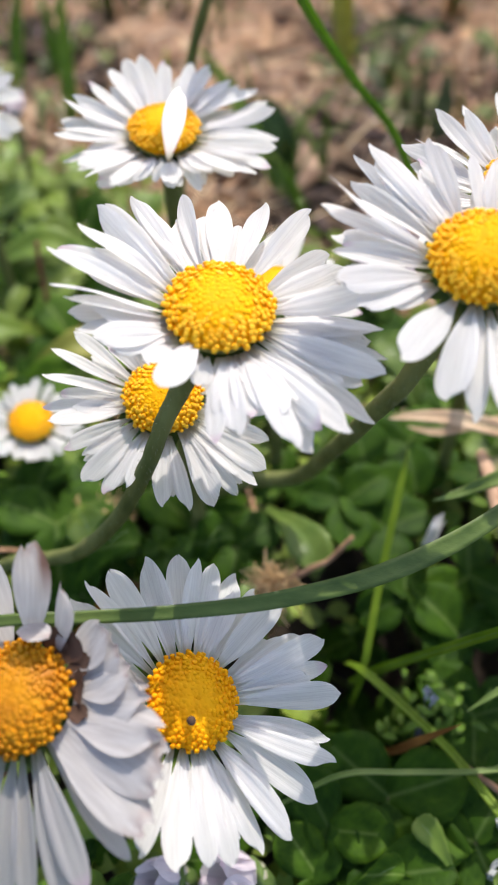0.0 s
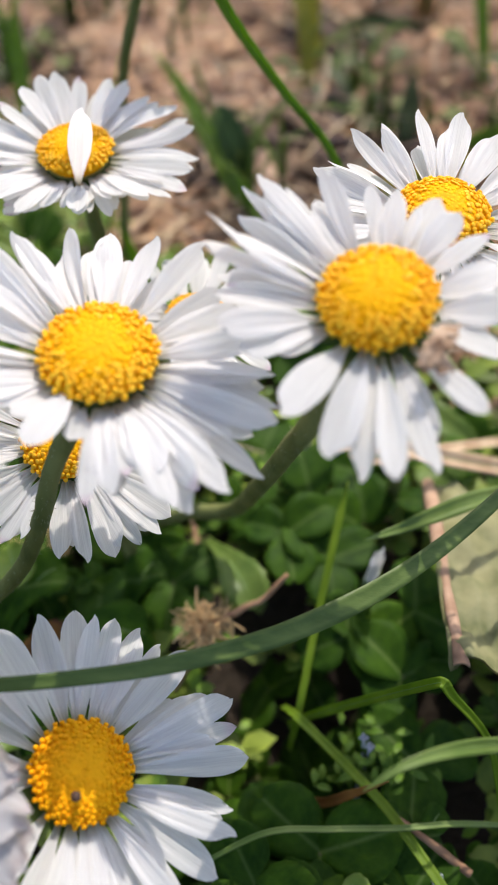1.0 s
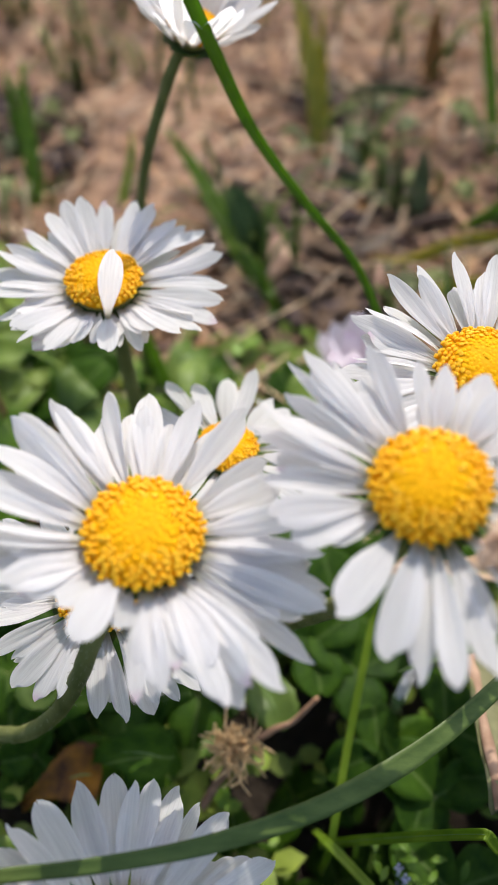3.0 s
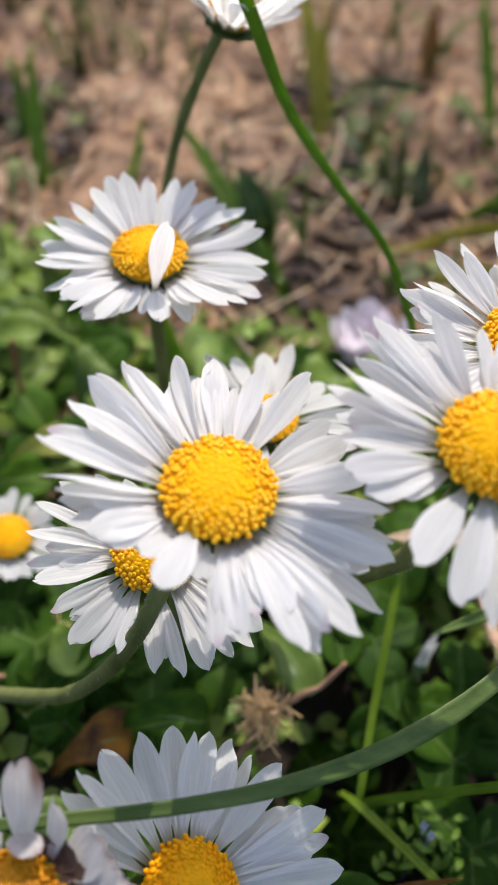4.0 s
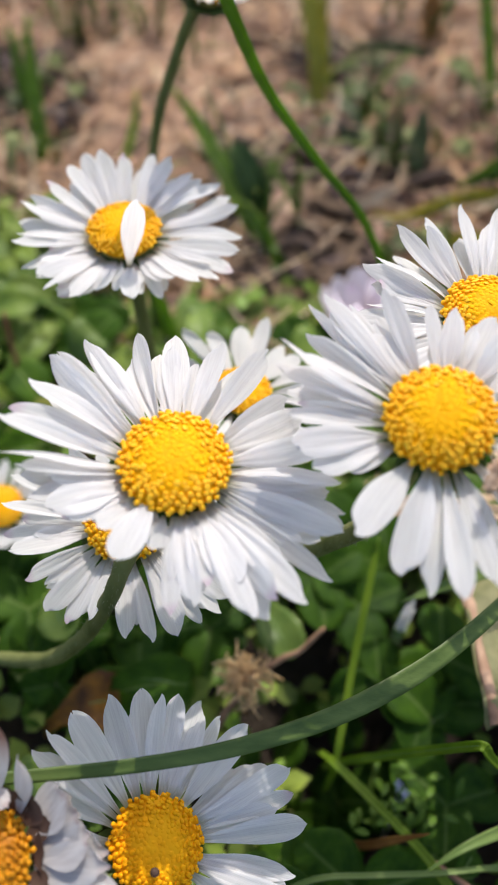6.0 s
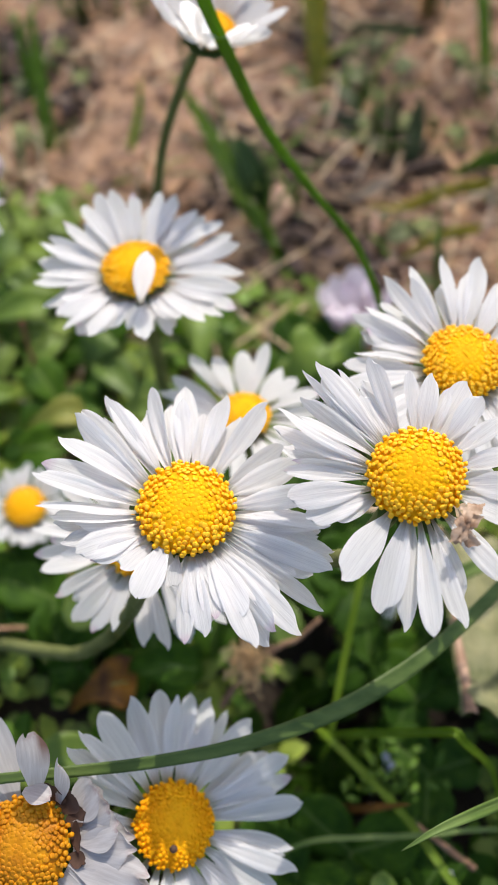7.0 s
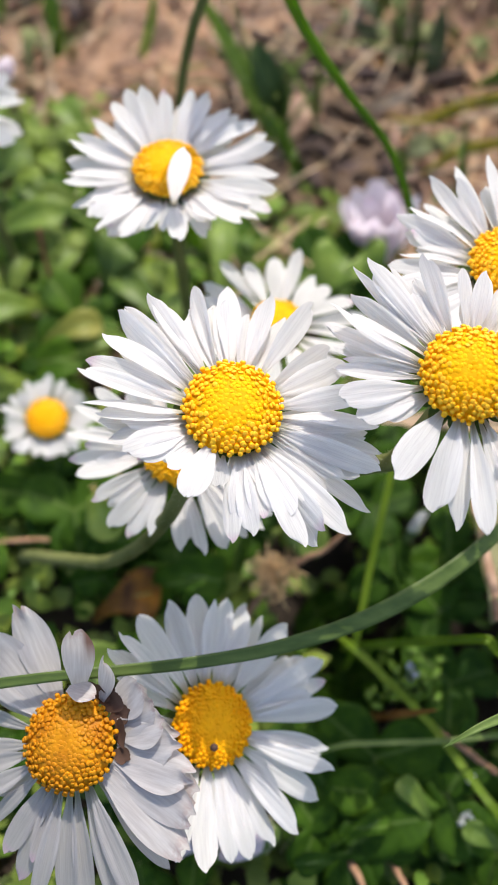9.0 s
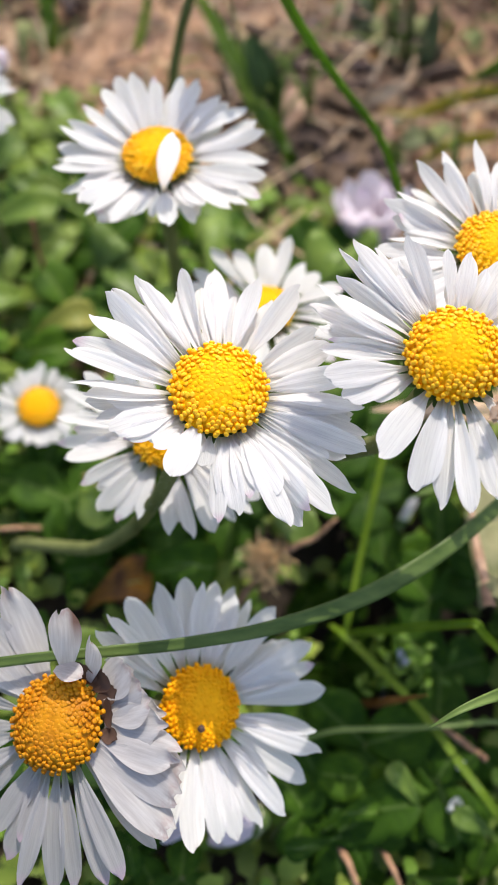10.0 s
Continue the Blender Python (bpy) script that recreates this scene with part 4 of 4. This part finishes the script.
# weeds and dull leaves scattered through the dry litter
scatter = random.Random(207)
for k in range(64):
    x, y = (scatter.uniform(10, 58), scatter.uniform(88, 152)) if k < 46 else (scatter.uniform(-48, -24), scatter.uniform(112, 165))
    if y < green_edge(x):
        continue
    a, r = scatter.uniform(0, math.tau), scatter.uniform(4, 10)
    z = ground_height(x, y) + 0.4
    broad_leaf("dull green weed leaf in the dry litter", (x, y, z), (x + r * math.cos(a), y + r * math.sin(a), z + scatter.uniform(1.5, 6)), scatter.uniform(1.6, 3.4), mat=DULL_LEAF)


# ---- carpet and litter: far too many to count ----
def joined(name, verts, faces, mat, label, category):
    me = bpy.data.meshes.new(name)
    me.from_pydata([tuple(v * MM for v in q) for q in verts], [], faces)
    me.materials.append(mat)
    for f in me.polygons:
        f.use_smooth = True
    return tagged(new(name, me), label, category, kind="stuff")


def carpet(count, seed, name, label, mat, low, high, small, large):
    r = random.Random(seed)
    verts, faces = [], []
    k = 0
    while k < count:
        x, y = r.uniform(-75, 75), r.uniform(-5, 150)
        edge = green_edge(x)
        if y > edge + 10 * r.random() ** 2:
            continue
        open_spot = math.exp(-((x - 15) / 14) ** 2 - ((y - 33) / 22) ** 2)
        dark_spot = math.exp(-((x + 18) / 10) ** 2 - ((y - 45) / 9) ** 2)
        if r.random() < max(1.3 * open_spot, 0.6 * dark_spot):
            continue
        k += 1
        z = r.uniform(low, high) + ground_height(x, y) * open_spot
        a, tilt, roll = r.uniform(0, math.tau), r.uniform(-0.5, 0.7), r.uniform(-0.5, 0.5)
        size, w = r.uniform(small, large), r.uniform(0.28, 0.45)
        m = Matrix.Translation((x, y, z)) @ Euler((roll, -tilt, a)).to_matrix().to_4x4()
        b = len(verts)
        for px, py, pz in ((0, 0, 0), (0.3, w * 0.8, 0.08), (0.3, 0, 0), (0.3, -w * 0.8, 0.08), (0.68, w * 0.85, 0.04), (0.68, 0, -0.03), (0.68, -w * 0.85, 0.04), (1, 0, -0.1)):
            verts.append(m @ Vector((px * size, py * size, pz * size)))
        for f in ((0, 2, 1), (0, 3, 2), (1, 2, 5, 4), (2, 3, 6, 5), (4, 5, 7), (5, 6, 7)):
            faces.append(tuple(b + i for i in f))
    return joined(name, verts, faces, mat, label, category="leaves")


carpet(5200, 31, "leaf_carpet", "dense carpet of small green leaves over the soil", COVER, 0.5, 3.5, 1.8, 4.0)
carpet(1500, 32, "chickweed", "fresh green sprigs of small pointed leaves", COVER_FRESH, 1.5, 5.0, 1.2, 2.6)


def bare_soil(x, y):
    """How bare of litter the soil lies: open tan patches between the matted straw."""
    spots = ((-14, 163, 27, 21), (2, 144, 11, 10), (29, 137, 7, 6), (-20, 136, 12, 9))
    return max(math.exp(-((x - a) / c) ** 2 - ((y - b) / d) ** 2) for a, b, c, d in spots)


def litter(count, seed, name, label, mat, length, thick, region, lift=1.0):
    r = random.Random(seed)
    verts, faces = [], []
    for _ in range(count):
        x, y = r.uniform(*region[0]), r.uniform(*region[1])
        if y < green_edge(x) - 12 and r.random() < 0.8:
            continue
        if r.random() < 0.85 * bare_soil(x, y):
            continue
        a, bend, size, w = r.uniform(0, math.tau), r.uniform(-0.6, 0.6), r.uniform(*length), r.uniform(*thick)
        z, rise = ground_height(x, y) + r.uniform(0.3, 2.4) * lift, r.uniform(-0.10, 0.16) * lift
        b = len(verts)
        px, py, pz = x, y, z
        for i in range(5):
            d = Vector((math.cos(a), math.sin(a), rise))
            sx = Vector((-math.sin(a), math.cos(a), 0)) * w * (0.6 if i in (0, 4) else 1.0) / 2
            c = Vector((px, py, max(pz, ground_height(px, py) + 0.1)))
            verts += [c - sx, c + Vector((0, 0, w * 0.35)), c + sx]
            px, py, pz = c + d * size / 4
            a += bend / 4
            rise -= 0.05
        for i in range(4):
            for k2 in range(3):
                faces.append((b + i * 3 + k2, b + i * 3 + (k2 + 1) % 3, b + i * 3 + 3 + (k2 + 1) % 3, b + i * 3 + 3 + k2))
    return joined(name, verts, faces, mat, label, "straw")


litter(5600, 41, "straw_litter", "matted dry brown straw and dead grass on soil", STRAW, (4, 15), (0.3, 0.75), ((-100, 110), (55, 260)))
litter(1800, 42, "dead_leaf_litter", "broken bits of brown dead leaves in straw", DEAD, (3, 9), (0.8, 2.0), ((-90, 100), (60, 240)))
litter(1900, 43, "pale_straw_litter", "pale dry grass stalks lying over the litter", PALE_STRAW, (4, 14), (0.2, 0.5), ((-90, 100), (60, 230)), 2.2)


for seed, cx, cy, wx, wy in ((44, 22, 157, 9, 6), (45, 10, 124, 8, 8), (46, 12, 106, 9, 6), (47, 21, 127, 7, 6), (48, -33, 150, 7, 8)):
    litter(150, seed, "rotten_leaf_litter", "dark brown leaf bits lying in a clump", DARK_BITS, (3, 9), (1.2, 3.0), ((cx - wx, cx + wx), (cy - wy, cy + wy)), 1.2)


def tufts(count, seed):
    """Sparse thin grass in the litter."""
    r = random.Random(seed)
    verts, faces = [], []
    for _ in range(count):
        x, y = r.uniform(-90, 95), r.uniform(78, 240)
        for _ in range(r.randint(1, 4)):
            a, lean, size, w = r.uniform(0, math.tau), r.uniform(0.3, 1.5), r.uniform(6, 20), r.uniform(0.6, 1.4)
            b, p, up = len(verts), Vector((x + r.uniform(-2, 2), y + r.uniform(-2, 2), -0.5)), math.pi / 2 - 0.2 * lean
            for i in range(5):
                s = Vector((-math.sin(a), math.cos(a), 0)) * w * (1, 1, 0.9, 0.65, 0.08)[i] / 2
                verts += [p - s, p + Vector((0, 0, -0.15)), p + s]
                p = p + Vector((math.cos(a) * math.cos(up), math.sin(a) * math.cos(up), math.sin(up))) * size / 4
                up -= lean * 0.3
            for i in range(4):
                for k2 in range(3):
                    faces.append((b + i * 3 + k2, b + i * 3 + (k2 + 1) % 3, b + i * 3 + 3 + (k2 + 1) % 3, b + i * 3 + 3 + k2))
    return joined("grass_tufts", verts, faces, TUFT, "sparse thin green grass growing through dry litter", "grass")


tufts(200, 51)


def sprig(label, at, count, long, mat, seed):
    """A low plant of many lobed leaves standing out from one root."""
    r = random.Random(seed)
    g = thing("leafy_plant", (at[0], at[1], 0), label, "plant")
    for _ in range(count):
        a, rise, size = r.uniform(0, math.tau), r.uniform(0.1, 1.1), long * r.uniform(0.7, 1.2)
        root = Vector((r.gauss(0, long * 0.5), r.gauss(0, long * 0.5), r.uniform(0.3, 0.75) * at[2]))
        d = Vector((math.cos(a), math.sin(a), rise)).normalized()
        bm = bmesh.new()
        ribbon(bm, [root + d * size * i / 9 - Vector((0, 0, 0.012 * size * i * i * 0.5)) for i in range(10)], lambda t: size * 0.5 * math.sin(math.pi * min(0.97, 0.06 + 0.9 * t ** 1.2)) * (0.8 + 0.35 * abs(math.sin(t * 9))), (0.1, -0.2, 1), 0.18, 0.12)
        part("leaf", bm, mat, g)


# ---- small things among the leaves ----
def stick(label, points, radius, mat=TWIG, name="twig", category="twig"):
    base = Vector(points[0])
    g = thing(name, base, label, category)
    bm = bmesh.new()
    tube(bm, [q - base for q in spline(points, 8)], lambda t: radius * (1 - 0.45 * t), 8, 0.35)
    part("stalk", bm, mat, g)
    return g


stick("bent brown twig poking out of the clover", [(-1.5, 38.5, 1.0), (1.2, 40.6, 6.2), (3.1, 41.9, 9.0), (5.6, 43.2, 9.6), (7.4, 43.6, 10.6), (9.5, 44.8, 12.7)], 0.42)
stick("thin brown twig lying under the leaves", [(-20.9, 47.6, 3.0), (-22.5, 46.7, 7.0), (-27.1, 46.1, 8.0)], 0.35)
stick("dry brown stalk lying across the clover", [(23.2, 22.1, 6.0), (19.9, 24.4, 7.0), (17.9, 26.0, 7.0)], 0.35)
stick("tan dry stalk low under the clover", [(8.2, 15.6, 3.0), (9.4, 13.2, 4.4), (10.4, 10.2, 4.0)], 0.42)
stick("tan dry stalk low under the clover", [(12.6, 15.0, 3.0), (13.4, 12.8, 4.6), (14.4, 10.4, 4.0)], 0.36)
stick("reddish stalk with a pale withered bud", [(-25.1, 82.5, 1.0), (-24.6, 82.3, 6.0), (-24.3, 81.7, 12.0), (-23.7, 80.7, 17.0)], 0.42, RED_STALK, "stalk", "stalk")
grass_blade("pale dry grass blade lying beside the daisies", [(13.1, 54.4, 18.0), (15.8, 54.7, 18.0), (19.7, 55.2, 17.0), (24.1, 55.6, 15.0), (30.1, 58.1, 10.0), (38.1, 62.8, 2.0)][::-1], 1.7, (0, -0.5, 1), STRAW_ONE, tip=0.45)
grass_blade("thin dry grass blade lying beside the daisies", [(15.5, 56.7, 14.0), (18.7, 56.0, 14.0), (24.3, 56.6, 15.0), (35.7, 66.1, 4.0)][::-1], 0.9, (0, -0.5, 1), STRAW_ONE, tip=0.4)


def withered_head(at, seed):
    """A shaggy dead flower head of many thin dry threads."""
    r = random.Random(seed)
    g = thing("withered_flower", (at[0], at[1], 0), "shaggy tan withered flower head in the clover", "flower")
    bm = bmesh.new()
    for _ in range(95):
        d = Vector((r.gauss(0, 1), r.gauss(0, 1), r.uniform(-0.3, 1))).normalized()
        p0, far = Vector((0, 0, at[2] - 1.2)), r.uniform(1.5, 3.3)
        bend = lambda k: Vector((r.uniform(-k, k), r.uniform(-k, k), r.uniform(-k, k)))
        tube(bm, spline([p0 + d * 0.3, p0 + d * far * 0.4 + bend(0.35), p0 + d * far * 0.75 + bend(0.6), p0 + d * far + bend(0.8)], 3), lambda t: 0.13 * (1 - 0.4 * t), 4)
    part("head", bm, DRY_HEAD, g)
    bm = bmesh.new()
    tube(bm, [Vector((0, 0, 0)), Vector((0.4, 0.2, at[2] * 0.5)), Vector((0, 0, at[2] - 1.2))], lambda t: 0.35, 6)
    part("stalk", bm, TWIG, g)


withered_head((2.2, 41.6, 10.2), 61)
withered_head((-15.3, 52.4, 6.0), 62)


def bud(label, base, top, radius, seed, petals=11, pool=PETALS_PINK, flare=0.0):
    """A closed daisy: petals standing together over green bracts."""
    r = random.Random(seed)
    base, top = Vector(base), Vector(top)
    g = thing("daisy_bud", (base.x, base.y, 0), label, "daisy")
    axis = (top - base)
    spin = axis.to_track_quat("Z", "Y").to_matrix().to_4x4()
    foot = Vector((0, 0, base.z))
    bm = bmesh.new()
    tube(bm, spline([foot, foot * 0.5 + Vector((0.6, 0.3, 0)), Vector((0, 0, 0))], 5), lambda t: 0.45, 8)
    part("stem", bm, STEM, g)
    bm = bmesh.new()
    tube(bm, [Vector((0, 0, z)) for z in (-0.6, 0.0, 0.8, 1.6)], lambda t: radius * (0.35 + 0.6 * t), 10)
    ob = part("cup", bm, BRACT, g, "green cup under the petals")
    ob.matrix_basis = Matrix.Translation(foot * MM) @ spin
    for k in range(petals):
        ob = new("petal", pool[k % len(pool)])
        ob.parent = g
        s = axis.length * r.uniform(0.86, 1.05)
        ob.matrix_basis = Matrix.Translation(foot * MM) @ spin @ Matrix.Rotation(k * 2.4, 4, "Z") @ Matrix.Translation((radius * (0.75 if k < 11 else 0.3) * MM, 0, 0.6 * MM)) @ Matrix.Rotation(radians(flare - r.uniform(84, 97)), 4, "Y") @ Matrix.Diagonal((s, radius * 1.25 + flare * 0.05, s * 0.55, 1))


bud("closed white daisy bud with a pink tip", (16.9, 46.2, 7.0), (17.8, 47.0, 12.6), 0.72, 71, 9, PETALS, -8.0)
bud("closed pale pink daisy behind the open ones", (17.9, 87.4, 1.0), (17.0, 89.0, 11.6), 1.9, 72, 22, PETALS_PINK, 15.0)
bud("closed pale pink daisy low under the others", (1.3, 17.1, 5.0), (-2.7, 17.2, 7.0), 2.2, 73)
bud("tiny white blossom low in the clover", (19.3, 17.8, 4.2), (19.7, 18.0, 6.6), 0.6, 76, 7, PETALS)
bud("tiny white blossom low in the clover", (20.6, 21.2, 5.0), (20.5, 21.5, 6.8), 0.5, 77, 7, PETALS)
bud("withered pink daisy lying low under the others", (-4.9, 17.6, 5.0), (-7.8, 17.0, 7.0), 1.8, 75)
bud("pale closed daisy at the edge of the leaves", (-30.6, 106.3, 16.0), (-29.2, 103.8, 20.4), 1.1, 74)


def speedwell(at, seed):
    """A tiny plant with pale blue flowers."""
    r = random.Random(seed)
    ground_z = ground_height(at[0], at[1])
    g = thing("speedwell", (at[0], at[1], 0), "tiny pale blue speedwell flowers among green sprigs", "flower")
    for k in range(2):
        bm = bmesh.new()
        c = Vector((r.uniform(-1.6, 1.6), r.uniform(-1.2, 1.2), at[2] + r.uniform(-0.5, 0.8)))
        for j in range(4):
            o = Vector((math.cos(j * math.tau / 4), math.sin(j * math.tau / 4), 0.35))
            t = Vector((-o.y, o.x, 0))
            ring = [bm.verts.new(c + o * 0.06), bm.verts.new(c + o * 0.27 + t * 0.17), bm.verts.new(c + o * 0.42), bm.verts.new(c + o * 0.27 - t * 0.17)]
            low = [bm.verts.new(v.co - Vector((0, 0, 0.1))) for v in ring]
            bm.faces.new(ring)
            bm.faces.new(low[::-1])
            for q in range(4):
                bm.faces.new((ring[q], low[q], low[(q + 1) % 4], ring[(q + 1) % 4]))
        tube(bm, [Vector((0, 0, ground_z)), c * 0.5, c - Vector((0, 0, 0.1))], lambda t: 0.12, 5)
        part("blossom", bm, BLUE, g)
    for k in range(44):
        bm = bmesh.new()
        a, rise = r.uniform(0, math.tau), r.uniform(-0.1, 0.9)
        root = Vector((r.gauss(0, 1.9), r.gauss(0, 1.7) - 0.8, at[2] - r.uniform(0.6, 3.2)))
        d = Vector((math.cos(a), math.sin(a), rise)).normalized()
        ribbon(bm, [root + d * (i * 0.34) - Vector((0, 0, 0.05 * i * i)) for i in range(6)], lambda t: 0.62 * math.sin(math.pi * min(0.97, 0.12 + 0.85 * t)) * (1 + 0.12 * math.sin(t * 22)), (0, 0, 1), 0.2, 0.08)
        part("leaf", bm, COVER_FRESH, g)


speedwell((16.0, 31.5, 7.6), 81)


def dry_leaf(label, corner, along, across, seed):
    """A withered leaf with a rolled brown rim."""
    r = random.Random(seed)
    g = thing("withered_leaf", corner, label, "leaf")
    along, across = Vector(along), Vector(across)
    up = along.cross(across).normalized()
    bm = bmesh.new()
    rows = []
    for i in range(25):
        u = i / 24
        rows.append([[bm.verts.new(along * (u + 0.02 * math.sin(k * 0.9 + i * 0.35)) + across * (k / 19) * (0.8 + 0.2 * math.sin(u * 3)) + up * (1.3 * noise.noise(Vector((u * 4.4, k * 0.26, seed))) + 0.8 * noise.noise(Vector((u * 11, k * 0.6, seed + 9))) + 0.3 * noise.noise(Vector((u * 26, k * 1.3, seed + 5))) + h)) for k in range(20)] for h in (0.1, -0.1)])
    for i in range(24):
        for k in range(19):
            bm.faces.new((rows[i][0][k], rows[i + 1][0][k], rows[i + 1][0][k + 1], rows[i][0][k + 1]))
            bm.faces.new((rows[i][1][k], rows[i][1][k + 1], rows[i + 1][1][k + 1], rows[i + 1][1][k]))
    part("blade", bm, PALE_LEAF, g)
    bm = bmesh.new()
    ribbon(bm, [along * (k / 8 * 1.02) + across * 0.05 + up * (0.3 + 0.15 * math.sin(k)) for k in range(9)], lambda t: 1.35 * (0.75 + 0.2 * math.sin(t * 7) + 0.12 * math.sin(t * 19)), up, -0.25, 0.25)
    part("rim", bm, TAN_LEAF, g, "brown rolled leaf rim")


dry_leaf("pale withered leaf with a brown rolled rim", (22.3, 55.0, 12.0), (-1.2, -21.5, 7.6), (13, -3, 0), 91)


for k, (x, y, z) in enumerate(((-31.5, 100, 9), (-27.5, 105, 8), (-35, 109, 9), (-29, 93, 8))):
    sprig("bright green plant with lobed leaves beside dry litter", (x, y, z), 16, 5.5, LIGHT_LEAF, 300 + k)
for k, (x, y, turn) in enumerate(((9.6, 17.2, 0.4), (15.2, 19.4, 2.2), (6.0, 14.8, 3.4), (19.8, 24.6, 0.9), (21.6, 16.0, 2.7))):
    d = Vector((math.cos(turn), math.sin(turn), 0)) * 2.8
    broad_leaf("small oval light green leaf in the clover", (x - d.x, y - d.y, 4.6), (x + d.x, y + d.y, 6.8), 2.2, mat=(CLOVER, LEAF, CLOVER)[k % 3], arch=1.0)


# a dark speck on the tilted daisy's disc
for ob in [o for o in scene.objects if o.name.startswith("daisy") and o.get("label", "").startswith("open white daisy tilted")]:
    bm = bmesh.new()
    bmesh.ops.create_icosphere(bm, subdivisions=2, radius=0.3)
    speck = part("speck", bm, PETAL_BROWN, ob, "dark brown speck on the disc")
    speck.matrix_basis = pose(*((Vector((-3.55, 21.4, 28.6)) - Vector((-8.5, 25, 0))) * MM))

# a withered scrap caught on the petals of the daisy with gaps
for ob in [o for o in scene.objects if o.name.startswith("daisy") and "gaps between" in o.get("label", "")]:
    rnd = random.Random(95)
    spot = Vector((16.2, 37.0, 48.7)) - ob.matrix_world.translation / MM
    bm = bmesh.new()
    for k in range(5):
        at = spot + Vector((rnd.gauss(0, 0.55), rnd.gauss(0, 0.5), 0.15 + 0.12 * k))
        turn = Euler((rnd.uniform(-0.7, 0.7), rnd.uniform(-0.7, 0.4), rnd.uniform(0, math.tau))).to_matrix()
        rows = [[bm.verts.new(at + turn @ Vector((1.5 * (i / 7 - 0.5) * (1 + 0.3 * math.sin(k + j)), 0.9 * (j / 5 - 0.5) * (1 + 0.35 * math.sin(i * 1.7 + k)), 0.45 * noise.noise(Vector((i * 0.6, j * 0.7, k * 5.3)))))) for j in range(6)] for i in range(8)]
        for p, q in zip(rows, rows[1:]):
            for j in range(5):
                bm.faces.new((p[j], q[j], q[j + 1], p[j + 1]))
    tagged(part("withered_scrap", bm, SCRAP, ob), "tan withered scrap on the petals", kind="stuff")
